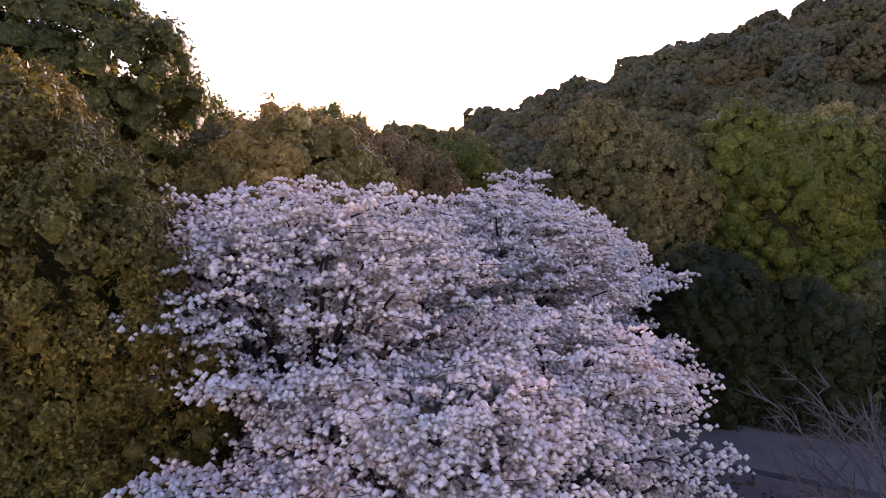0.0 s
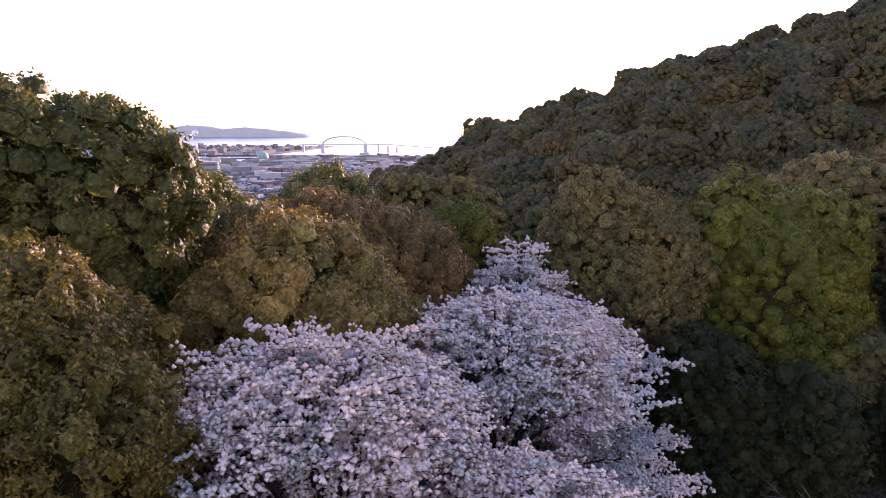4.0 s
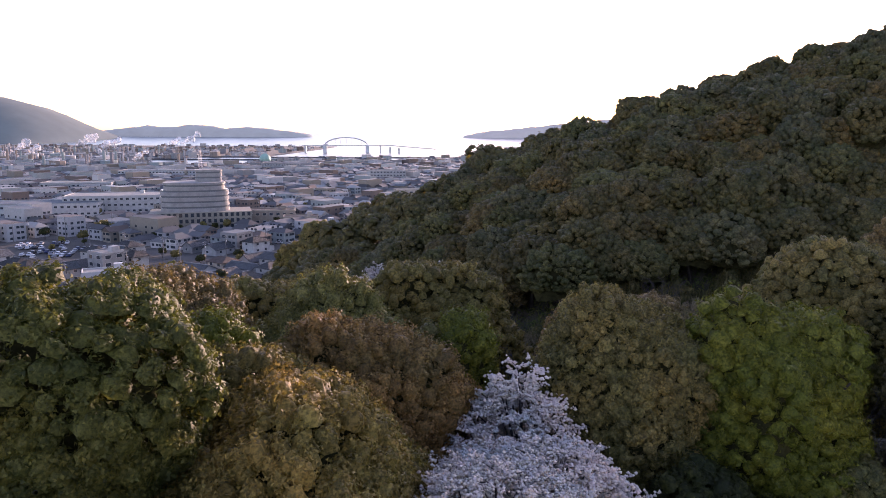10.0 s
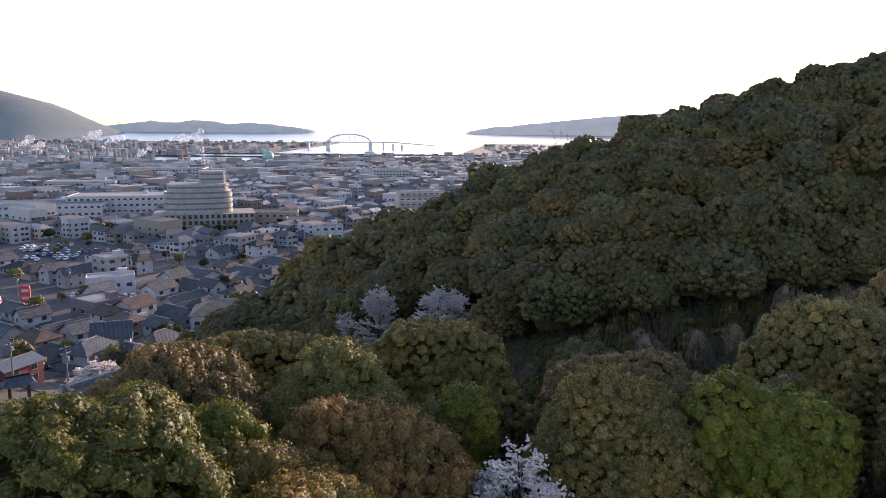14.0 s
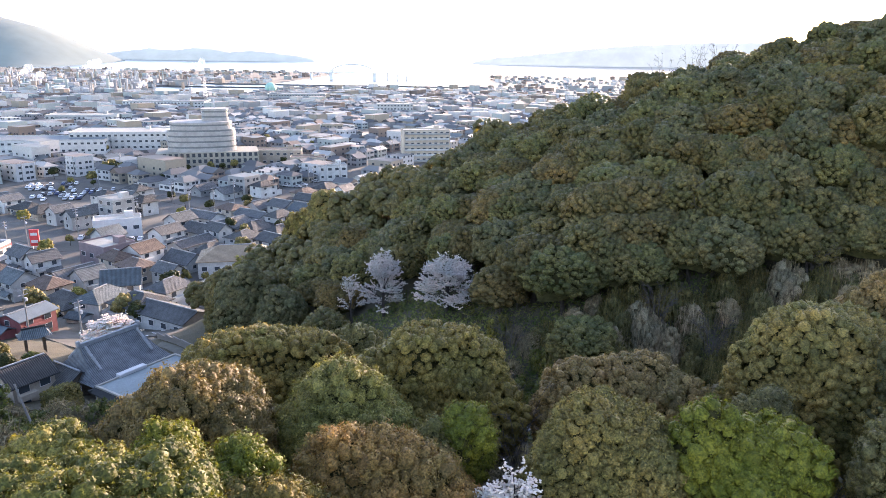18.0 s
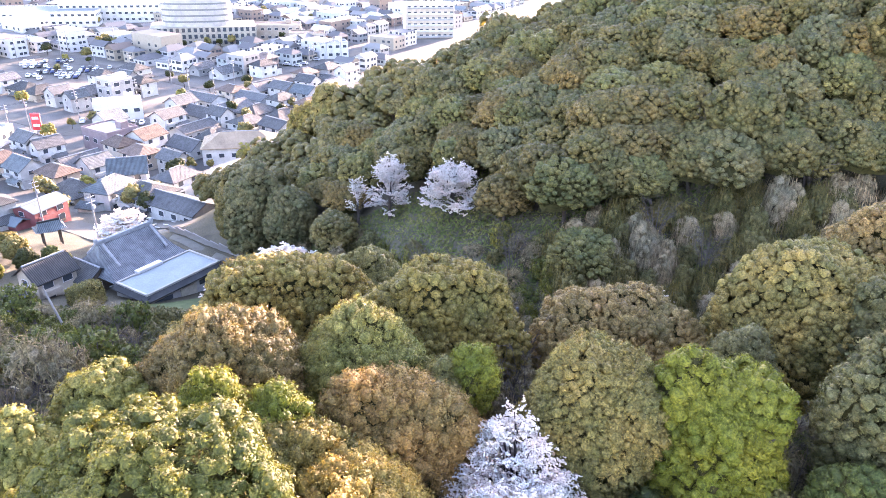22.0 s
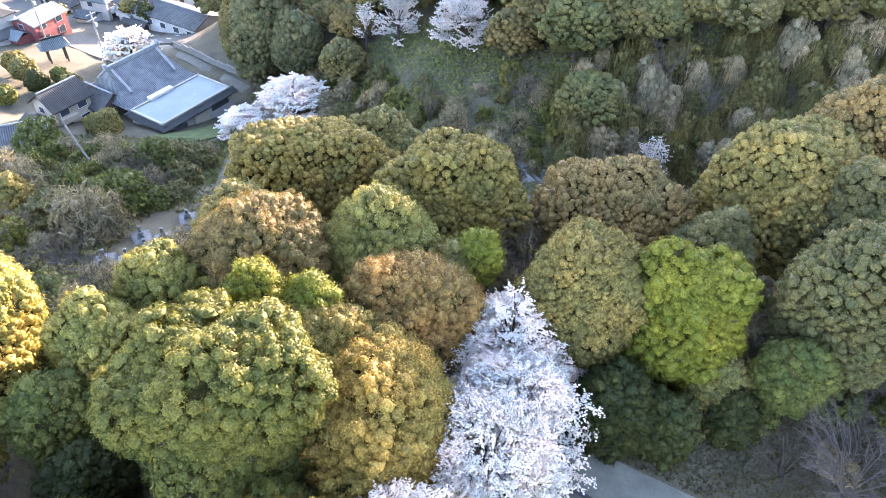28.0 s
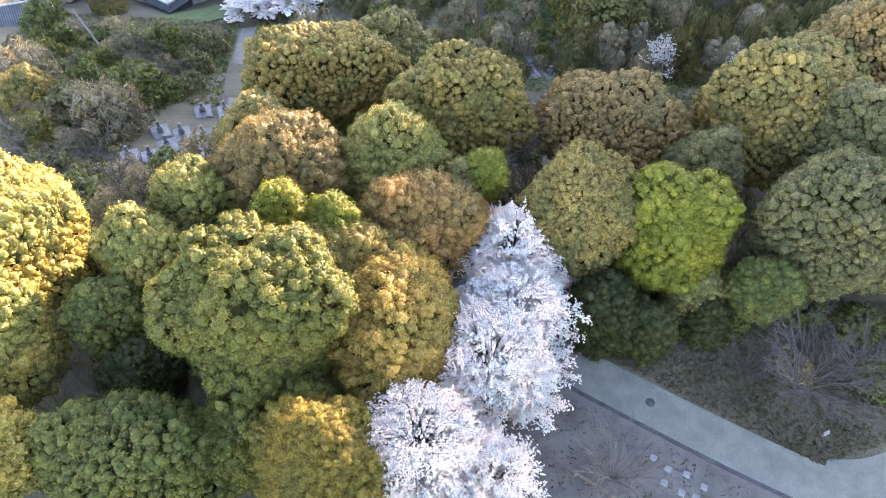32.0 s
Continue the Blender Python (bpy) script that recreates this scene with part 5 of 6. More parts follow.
# plots kept free: x, y, radius
FREE = [(-140, 405, 36), (-265, 470, 52), (-225, 455, 40), (-16, 445, 22), (-118, 246, 14), (-48, 97, 22), (-62, 90, 12), (-60, 117, 9), (-132, 216, 14), (-150, 222, 16), (-88, 134, 9), (-103, 424, 22),
        (-64, 203, 17), (-82, 156, 8), (-84, 171, 8), (-70, 167, 8), (-60, 176, 8), (-94, 207, 8), (-107, 211, 10), (-76, 119, 8), (-170, 305, 24), (-195, 325, 22), (-50, 605, 40), (-120, 300, 8), (-45, 120, 12), (-52, 132, 10)]
STREETS = [((-165, 175), (-52, 362)), ((-140, 232), (-240, 292)), ((-110, 150), (-180, 205)), ((-62, 345), (-20, 520)), ((-95, 290), (-210, 360)), ((-62, 120), (-120, 165)), ((-240, 300), (-120, 470))]


def near_street(p, gap):
    for a, b in STREETS:
        a, b = Vector(a), Vector(b)
        u = max(0, min(1, (p - a).dot(b - a) / (b - a).length_squared))
        if (p - a - (b - a) * u).length < gap:
            return True
    return False


def in_view(x, y, slack=0.0):
    return -0.67 * y - 14 - slack < x < min(-60 + 0.16 * max(y - 200, 0) + max(0, y - 420) * 0.24 + slack, 0.5 * y)


rng = np.random.default_rng(33)
used = [False] * len(KINDS)
count = 0
far = []
for iu in range(-40, 130):
    for iv in range(-30, 110):
        p = UX * (iu * 14.0) + VX * (iv * 12.5) + Vector((-100, 200))
        p += Vector((rng.uniform(-1.5, 1.5), rng.uniform(-1.5, 1.5)))
        x, y = p
        if y < 118 or y > 1250 or not in_view(x, y):
            continue
        if any((x - a) ** 2 + (y - b) ** 2 < r * r for a, b, r in FREE) or near_street(p, 9.0) or h(x, y) > -24 or h(x, y) < -40:
            continue
        spin = GRID + 90 * int(rng.integers(4)) + rng.uniform(-5, 5)
        if y > 325 or count >= 275:
            far.append((x, y, spin))
            continue
        if rng.random() < 0.07:
            continue
        k = int(rng.choice(len(KINDS), p=[0.16, 0.18, 0.18, 0.11, 0.16, 0.1, 0.05, 0.03, 0.03]))
        m = pose(x, y, h(x, y), 0, 0, spin)
        count += 1
        if used[k]:
            t = copy_thing(KINDS[k], m)
            s = rng.uniform(0.85, 1.12)
            t.scale = (s, s * rng.uniform(0.92, 1.08), rng.uniform(0.92, 1.08))
        else:
            KINDS[k].matrix_basis, used[k] = m, True
# farther blocks of the town, too many to tell apart
rng = np.random.default_rng(34)
for k in range(700):
    y = 1000 + 640 * rng.random() ** 0.8
    x = rng.uniform(-0.66 * y, 0.32 * y)
    if -640 < x < -280 and y < 1140:
        continue
    far.append((x, y, GRID + 90 * int(rng.integers(4))))
for k in range(330):
    y = rng.uniform(1640, 2850)
    far.append((rng.uniform(-0.62 * y, -430), y, GRID))
for k in range(260):
    y = rng.uniform(1700, 2500)
    x = rng.uniform(0.05 * y + 20, 0.5 * y)
    far.append((x, y, GRID + 90 * int(rng.integers(4))))
wv, wf, rv, rf, pv, pf = [], [], [], [], [], []
for x, y, spin in far:
    if h(x, y) < -40:
        continue
    flat = rng.random() < 0.17
    w, d, e = rng.uniform(8, 13), rng.uniform(6.5, 9), rng.choice([3.2, 5.6, 5.8])
    if flat:
        w, d, e = rng.uniform(10, 24), rng.uniform(9, 14), rng.uniform(6, 13)
    m = pose(x, y, h(x, y), 0, 0, spin)
    b = len(wv)
    wv += [m @ Vector((sx * w / 2, sy * d / 2, z)) for z in (-1, e) for sx, sy in ((-1, -1), (1, -1), (1, 1), (-1, 1))]
    wf += [(b, b + 1, b + 5, b + 4), (b + 1, b + 2, b + 6, b + 5), (b + 2, b + 3, b + 7, b + 6), (b + 3, b, b + 4, b + 7)]
    b = len(rv)
    if flat:
        rv += [m @ Vector((sx * w / 2, sy * d / 2, e)) for sx, sy in ((-1, -1), (1, -1), (1, 1), (-1, 1))]
        rf.append((b, b + 1, b + 2, b + 3))
    else:
        hip = rng.choice([0.0, 3.0])
        r = rng.uniform(1.6, 2.4)
        rv += [m @ Vector(q) for q in ((-w / 2 - 0.5, -d / 2 - 0.5, e - 0.2), (w / 2 + 0.5, -d / 2 - 0.5, e - 0.2), (w / 2 + 0.5, d / 2 + 0.5, e - 0.2), (-w / 2 - 0.5, d / 2 + 0.5, e - 0.2), (-w / 2 + hip - 0.5, 0, e + r), (w / 2 - hip + 0.5, 0, e + r))]
        rf += [(b, b + 1, b + 5, b + 4), (b + 2, b + 3, b + 4, b + 5), (b + 1, b + 2, b + 5), (b + 3, b, b + 4)]
    for s in range(1 if e < 4 else 2 if e < 7 else 3):
        for face in range(4 if y < 650 else 0):
            a = radians(90 * face)
            L, D = (w, d) if face % 2 == 0 else (d, w)
            for u in (-0.28, 0.08, 0.3):
                c, n = Vector((math.cos(a), math.sin(a), 0)), Vector((math.sin(a), -math.cos(a), 0))
                o = c * (u * L) + n * (D / 2 + 0.04) + Vector((0, 0, 1.6 + 2.8 * s))
                b = len(pv)
                pv += [m @ (o + c * i * 0.8 + Vector((0, 0, j * 0.6))) for i, j in ((-1, -1), (1, -1), (1, 1), (-1, 1))]
                pf.append((b, b + 1, b + 2, b + 3))
crowd = tagged(new("distant_town"), "crowd of pale houses with grey roofs on the coastal plain", "town", kind="stuff")
child("house_wall", mesh_of("house_wall", wv, wf, FAR_WALLS), crowd)
child("house_roof", mesh_of("house_roof", rv, rf, FAR_ROOFS), crowd)
child("house_glazing", mesh_of("house_glazing", pv, pf, GLASS), crowd)
for n, (a, b) in enumerate(STREETS):
    a, b = Vector(a), Vector(b)
    tagged(strip("street", [a.lerp(b, k / 24) for k in range(25)], [6.5 if n else 8.5], 0.08 + 0.006 * n, ASPHALT), "dark asphalt street between the houses", "road", kind="structure")


# ---- landmarks of the town ----
# round stepped office building
office = tagged(new("office_building"), "pale stepped office building with a rounded front and ribbon windows", "building")
office.matrix_basis = pose(-140, 406, -38, 0, 0, 18)
box("podium", (56, 26, 10.5), PALE_STONE, office, pose(0, 0, 5.2))
for i in range(18):
    for s in range(3):
        x = -26.4 + 3.1 * i
        win = box("window", (1.7, 0.2, 2.1), GLASS, office, pose(x, -13.05, 2.2 + 3.4 * s))


def drum(name, rx, ry, z0, z1, mat, parent, seg=48, at=(0, 0), square=4.0):
    """A round-cornered storey."""
    ring = []
    for i in range(seg):
        c, w = math.cos(2 * math.pi * i / seg), math.sin(2 * math.pi * i / seg)
        k = (abs(c) ** square + abs(w) ** square) ** (-1 / square)
        ring.append((at[0] + rx * c * k, at[1] + ry * w * k))
    v = [(x, y, z) for z in (z0, z1) for x, y in ring]
    f = [(i, (i + 1) % seg, seg + (i + 1) % seg, seg + i) for i in range(seg)] + [tuple(range(seg, 2 * seg))]
    return child(name, mesh_of(name, v, f, mat), parent)


OFFICE_GLASS, _, ogp = material("tinted_office_glass")
ogp.inputs["Base Color"].default_value, ogp.inputs["Roughness"].default_value = (0.13, 0.145, 0.15, 1), 0.25
OFFICE = surface("office_wall", (0.24, 0.235, 0.225), (0.34, 0.335, 0.32), 0.3, 0.85)
for s in range(5):
    wide = 19.0 if s < 4 else 17.0
    drum("floor_band", wide, 11.5, 10.5 + 3.1 * s, 12.6 + 3.1 * s, OFFICE, office, at=(-3, 0), square=2.8)
    drum("ribbon_window", wide - 0.5, 11.0, 12.6 + 3.1 * s, 13.6 + 3.1 * s, OFFICE_GLASS, office, at=(-3, 0), square=2.8)
drum("cornice", 17.2, 11.6, 26.0, 27.2, OFFICE, office, at=(-3, 0), square=2.8)
for s in range(2):
    drum("tower_storey", 7.5, 6.0, 27.2 + 2.9 * s, 29.1 + 2.9 * s, OFFICE, office, at=(5, 3))
    drum("tower_window", 7.1, 5.6, 29.1 + 2.9 * s, 30.1 + 2.9 * s, OFFICE_GLASS, office, at=(5, 3))
drum("tower_top", 7.6, 6.1, 33.0, 34.2, OFFICE, office, at=(5, 3))
box("roof_mast", (0.5, 0.5, 5), STEEL, office, pose(5, 3, 36.6))
# apartment slab, halls and low blocks
ap = block("apartment_block", "tan six-storey apartment slab with rows of balconies", 30, 11, 20, PLASTER_TAN, PALE_ROOF, "", 6)
ap.matrix_basis = pose(-14, 446, -38, 0, 0, 14)
for s in range(6):
    box("balcony", (28, 1.3, 1.0), PLASTER, ap, pose(0, -6.1, 3.6 * s + 1.2 - 0.25 * s))
for x, y, w, d, high, spin, wall, roof, label in (
        (-265, 462, 74, 30, 9, 14, PLASTER, BLUE_SHEET, "long white factory hall with blue-grey roof"),
        (-228, 490, 62, 34, 12, 14, PLASTER, PALE_ROOF, "long white factory hall with grey roof"),
        (-103, 424, 28, 14, 9, 10, PLASTER_TAN, TILES_BROWN, "tan three-storey block with brown roof"),
        (-82, 408, 20, 12, 7, 10, PLASTER_TAN, TILES_BROWN, "ochre two-storey block with brown roof"),
        (-62, 372, 15, 9, 8, 20, PLASTER, BLUE_SHEET, "white two-storey block with pale blue roof"),
        (-107, 211, 13, 11, 6.5, GRID - 90, MAUVE, PALE_ROOF, "mauve flat-roofed two-storey house"),
        (-153, 208, 24, 16, 5, 2, WHITE_PAINT, PALE_ROOF, "low white shop with red band"),
        (-120, 246, 16, 9, 6.2, 25, WHITE_PAINT, PALE_ROOF, "white flat-roofed house with dark window band"),
        (-330, 640, 60, 30, 10, 10, PLASTER, PALE_ROOF, "long pale industrial hall"),
        (-330, 830, 90, 40, 11, 8, PLASTER_GREY, BLUE_SHEET, "long grey industrial hall with blue roof"),
        (-215, 1010, 80, 40, 12, 6, PLASTER_GREY, BLUE_SHEET, "long grey industrial hall with blue roof"),
        (-60, 790, 40, 20, 14, 8, PLASTER, PALE_ROOF, "white multi-storey block with flat roof")):
    b = block("building", label, w, d, high, wall, roof, "", max(1, int(high / 3.4)))
    b.matrix_basis = pose(x, y, h(x, y), 0, 0, spin)
    if "red band" in label:
        box("fascia_band", (24.2, 16.2, 0.8), RED_PAINT, b, pose(0, 0, 4.1))
wide = house("villa", "wide white hall with a tan hipped roof", 22, 13, 5.5, 3.0, PLASTER, TILES_TAN, 6.0, "", 1)
wide.matrix_basis = pose(-63.5, 204, h(-63.5, 204), 0, 0, 12)
# red sign tower
tower = tagged(new("sign_tower"), "tall red and white sign tower beside the street", "sign")
tower.matrix_basis = pose(-133, 216, -38, 0, 0, 10)
for s in (-1, 1):
    box("leg", (0.5, 0.5, 9), WHITE_PAINT, tower, pose(s * 1.0, 0, 4.5))
box("panel", (2.8, 0.6, 5.5), RED_PAINT, tower, pose(0, 0, 6.4), bevel=0.05)
box("white_plate", (2.0, 0.1, 0.9), WHITE_PAINT, tower, pose(0, -0.36, 7.6))
box("white_plate", (2.0, 0.1, 0.9), WHITE_PAINT, tower, pose(0, -0.36, 5.2))
tagged(strip("school_ground", [(-82, 585), (-20, 605)], [46], 0.1, SAND), "pale sandy sports ground", "ground", kind="structure")
for x, y, a in ((-172, 306, 20), (-198, 326, 22), (-118, 232, 14)):
    tagged(strip("car_park", [(x - a, y - a * 0.3), (x + a, y + a * 0.3)], [a * 0.9], 0.05, ASPHALT), "dark asphalt car park", "car park", kind="structure")

# ---- the temple ----
TEMPLE_YAW = 60.0
hall = tagged(new("temple_hall"), "temple hall with a large grey tiled hip-and-gable roof", "temple")
hall.matrix_basis = pose(-52.6, 101.2, -25, 0, 0, TEMPLE_YAW)
box("wall", (9.5, 8.0, 4.2), PLASTER, hall, pose(0, 0, 1.6))


def temple_roof(w, d, rise, over, ridge, mat):
    """A sweeping roof: steep above, flared at the eaves."""
    v, rows = [], []
    prof = [(0.0, 1.0), (0.3, 0.62), (0.6, 0.3), (0.85, 0.09), (1.0, 0.0)]
    for u, z in prof:
        W, D = ridge / 2 + (w / 2 + over - ridge / 2) * (u if u > 0.3 else 0.12 + u * 0.6), (d / 2 + over) * u
        rows.append(len(v))
        lift = 0.35 * max(0, u - 0.7) / 0.3
        v += [(-W, -D, z * rise + lift), (0, -D, z * rise), (W, -D, z * rise + lift), (W, D, z * rise + lift), (0, D, z * rise), (-W, D, z * rise + lift)]
    f = []
    for a, b in zip(rows, rows[1:]):
        f += [(a + i, b + i, b + (i + 1) % 6, a + (i + 1) % 6) for i in range(6)]
    f.append(tuple(rows[-1] + i for i in range(6)))
    me = mesh_of("roof", v, f, mat)
    uv = me.uv_layers.new(name="UVMap")
    for p in me.polygons:
        for li, vi in zip(p.loop_indices, p.vertices):
            co = me.vertices[vi].co
            uv.data[li].uv = (co.y if abs(p.normal.x) > abs(p.normal.y) else co.x, co.z)
    return me


child("roof", temple_roof(11, 9.5, 4.8, 1.6, 9.5, TILES_TEMPLE), hall, m=pose(0, 0, 3.4))
box("main_ridge", (10.6, 0.5, 0.7), RIDGE, hall, pose(0, 0, 8.4), bevel=0.08)
for sx in (-1, 1):
    box("ridge_end", (0.5, 0.7, 1.0), RIDGE, hall, pose(sx * 5.2, 0, 8.7), bevel=0.1)
    for sy in (-1, 1):
        box("descending_ridge", (0.4, 4.6, 0.4), RIDGE, hall, pose(sx * 4.5, sy * 2.3, 6.75, -sy * 40, 0, 0), bevel=0.08)
for i in range(4):
    put_window(hall, -3.6 + 2.4 * i, -4.03, 1.6, 1.6, 1.8, 0)
annex = tagged(new("temple_annex"), "flat blue-grey roofed annex with a tiled skirt and strip windows", "building")
annex.matrix_basis = pose(-43.5, 95.0, -24.8, 0, 0, TEMPLE_YAW - 1)
box("wall", (14.0, 7.6, 5.6), PLASTER, annex, pose(0, 0, 0.7))
box("flat_roof", (13.4, 6.8, 0.12), ANNEX_ROOF, annex, pose(0, 0, 4.35))
for sx, sy, lx, ly, rx, ry in ((0, -1, 15.6, 1.3, 24, 0), (0, 1, 15.6, 0.5, -10, 0), (1, 0, 1.2, 8.2, 0, 24), (-1, 0, 1.2, 8.2, 0, -24)):
    box("tiled_skirt", (lx, ly, 0.22), TILES_GREY, annex, pose(sx * 7.2, sy * 4.0, 3.95, rx, ry, 0))
for sx, sy, lx, ly in ((0, -1, 14, 0.35), (0, 1, 14, 0.35), (1, 0, 0.35, 7), (-1, 0, 0.35, 7)):
    box("roof_curb", (lx, ly, 0.3), PALE_ROOF, annex, pose(sx * 6.8, sy * 3.5, 4.45))
for x in (-4.6, 4.2):
    box("strip_window", (3.6, 0.2, 0.7), GLASS, annex, pose(x, -3.85, 2.6))
box("entrance_panel", (3.0, 0.2, 2.6), PALE_STONE, annex, pose(0.2, -3.87, 1.7))
box("skylight", (4.6, 1.0, 0.5), WHITE_PAINT, annex, pose(-1.0, 3.6, 4.7), bevel=0.05)
link = tagged(new("link_corridor"), "low link between temple hall and annex with pale roof", "building")
link.matrix_basis = pose(-47.6, 97.8, -24.8, 0, 0, TEMPLE_YAW)
box("wall", (9, 3.0, 5.2), PLASTER_GREY, link, pose(0, 0, 0.4))
box("roof", (9.4, 3.2, 0.18), PALE_ROOF, link, pose(0, 0, 3.1))
GROUPS = "houses by the temple"
for x, y, z, spin, w, d, high, rise, wall, roof, hip, label in (
        (-61.5, 92.5, -24.2, 60, 6.2, 5.2, 5.0, 1.9, PLASTER_TAN, TILES_DARK, 0, "old two-storey temple house with dark tile roofs"),
        (-57.0, 96.0, -24.4, 150, 6, 5, 3.2, 1.6, TIMBER, TILES_DARK, 0, "low timber temple house with dark tile roof"),
        (-62.5, 80.5, -22.0, 25, 8, 6, 3.4, 1.8, PLASTER_GREY, TILES_GREY, 0, "grey-walled storehouse with grey gable roof"),
        (-87.5, 136, -31, 70, 8.5, 6, 4.6, 1.0, MAROON, BLUE_SHEET, 0, "maroon-walled house with blue-grey roof"),
        (-82, 156, -35, 75, 10, 7, 5.6, 2.0, PLASTER, TILES_BLUE, 3, "white two-storey house with blue-grey hipped roof"),
        (-84, 171, -36.5, 20, 9, 8, 6.0, 3.0, PLASTER_GREY, TILES_BLUE, 0, "dark two-storey house with steep blue-grey gable"),
        (-70, 167, -36, 65, 9, 7.5, 5.6, 1.9, PLASTER, TILES_GREY, 3, "white two-storey house with grey hipped roof"),
        (-60, 176, -37, 60, 10, 7, 5.2, 1.5, PLASTER, PALE_ROOF, 0, "white two-storey house with pale roof"),
        (-94, 207, -38, 65, 9, 8, 6.0, 2.2, PLASTER, TILES_BROWN, 0, "white half-timbered two-storey house")):
    t = house("house", label, w, d, high, rise, wall, roof, hip, GROUPS, 2 if high > 4 else 1)
    t.matrix_basis = pose(x, y, z, 0, 0, spin)
gate = tagged(new("temple_gate"), "small roofed temple gate with dark tiles on timber posts", "gate")
gate.matrix_basis = pose(-76, 119, h(-76, 119), 0, 0, 40)
child("roof", temple_roof(4.0, 2.6, 1.6, 0.8, 3.6, TILES_BLUE), gate, m=pose(0, 0, 3.2))
box("ridge_cap", (4.0, 0.3, 0.35), TILES_DARK, gate, pose(0, 0, 4.85), bevel=0.05)
for sx in (-1, 1):
    for sy in (-1, 1):
        box("post", (0.28, 0.28, 4.2), TIMBER, gate, pose(sx * 1.5, sy * 0.9, 1.3))
wall_run = tagged(new("retaining_wall"), "pale concrete retaining wall beside the lane", "wall")
for k in range(8):
    x, y = -38.5 - 2.4 * k, 111.5 + 2.1 * k
    box("wall_panel", (3.2, 0.25, 1.6), CONCRETE, wall_run, pose(x, y, h(x, y) + 0.4, 0, 0, 139), bevel=0.02)
tagged(strip("parking_yard", [(-60, 131), (-56, 147)], [11], 0.12, ASPHALT), "small car park with white bay lines", "car park", kind="structure")
line = box("bay_line", (0.25, 4.0, 0.03), WHITE_PAINT, None, pose(0, 0, 0))
tagged(line, "white painted parking bay line", "marking", "bay lines")
for k in range(5):
    x, y = -60 + 0.7 * k, 132 + 2.8 * k
    m = pose(x, y, h(x, y) + 0.16, 0, 0, 76)
    if k:
        copy_thing(line, m)
    else:
        line.matrix_basis = m
tagged(strip("lawn_bank", [(-46, 83), (-40, 85), (-33, 92)], [5, 6, 5], 0.06, surface("grass", (0.045, 0.065, 0.022), (0.08, 0.1, 0.04), 0.8, 0.95, bump=0.6)), "mown grass bank below the annex", "lawn", kind="structure")
garden = "garden trees of the temple"
broadleaf(-52.5, 86.5, -17.6, 2.9, 2.9, 3.1, LEAF_OLIVE, "clipped round evergreen beside the temple", 301, 0.6, 24, 0.1, garden)
broadleaf(-57.5, 80.0, -17.2, 2.0, 2.0, 3.2, LEAF_DARK, "dark conical evergreen below the temple", 302, 0.6, 24, 0.1, garden)
broadleaf(-46.5, 54.5, -5.8, 3.4, 3.2, 4.2, LEAF_TAN, "golden olive evergreen on the slope", 303, 0.8, 24, 0.1, garden)
for n, (x, y, r, mat) in enumerate(((-72, 104, 2.0, LEAF_DARK), (-76, 108, 2.4, LEAF_OLIVE), (-80, 112, 2.2, LEAF_TAN), (-70, 108, 1.6, LEAF_GREEN), (-66, 104, 1.8, LEAF_OLIVE), (-84, 106, 2.6, LEAF_TAN), (-74, 98, 1.8, LEAF_GREEN), (-79, 101, 2.0, LEAF_OLIVE))):
    broadleaf(x, y, h(x, y) + 2.0 * r, r, r, r, mat, "clipped garden evergreen beside the temple", 310 + n, 0.65, 16, 0.12, garden)
# yellowish and dark trees at the hill's foot
for n, (x, y, top, r, mat) in enumerate(((-24, 140, 0.0, 5.5, LEAF_OLIVE), (-30, 143, -4.5, 4.5, LEAF_TAN), (-32, 105, -4.8, 5.2, LEAF_HILL_GREY), (-25, 101.5, -7.4, 4.8, LEAF_HILL_GREY), (-37, 113, -8.5, 4.6, LEAF_HILL))):
    broadleaf(x, y, top, r, r, max(r * 1.25, (top - h(x, y)) * 0.52), mat, "tall evergreen at the foot of the hill", 330 + n, 0.9, 16, 0.12, "trees at the foot of the hill")

# ---- poles, cars, harbour ----
pole = tagged(new("utility_pole"), "grey concrete utility pole with crossarms", "utility pole", "utility poles")
v, f = [], []
tube(v, f, [(0, 0, -1), (0, 0, 5), (0, 0, 11)], [0.19, 0.16, 0.11], 8)
child("shaft", mesh_of("shaft", v, f, CONCRETE), pole)
for z in (9.4, 10.4):
    box("crossarm", (2.0, 0.12, 0.12), STEEL, pole, pose(0, 0.16, z))
box("transformer", (0.5, 0.5, 0.8), STEEL, pole, pose(0.35, 0, 8.4), bevel=0.08)
rng = np.random.default_rng(12)
spots = []
for a, b in STREETS:
    a, b = Vector(a), Vector(b)
    n = int((b - a).length / 24)
    side = Vector((-(b - a).y, (b - a).x)).normalized() * 5.2
    line_spots = [a.lerp(b, k / n) + side for k in range(n + 1)]
    spots += line_spots
    cable = tagged(new("power_line"), "thin dark overhead wires along the street", "cable", "overhead wires")
    for p, q in zip(line_spots, line_spots[1:]):
        for o in (-0.8, 0.8):
            wire_v, wire_f = [], []
            s, e = Vector((p.x + o, p.y, h(*p) + 10.5)), Vector((q.x + o, q.y, h(*q) + 10.5))
            tube(wire_v, wire_f, [s, s.lerp(e, 0.5) - Vector((0, 0, 0.5)), e], [0.03] * 3, 3)
            child("wire", mesh_of("wire", wire_v, wire_f, DARK_GAP), cable)
for k, p in enumerate(spots):
    m = pose(p.x, p.y, h(*p), 0, 0, GRID + (k % 2) * 6)
    if k:
        copy_thing(pole, m)
    else:
        pole.matrix_basis = m
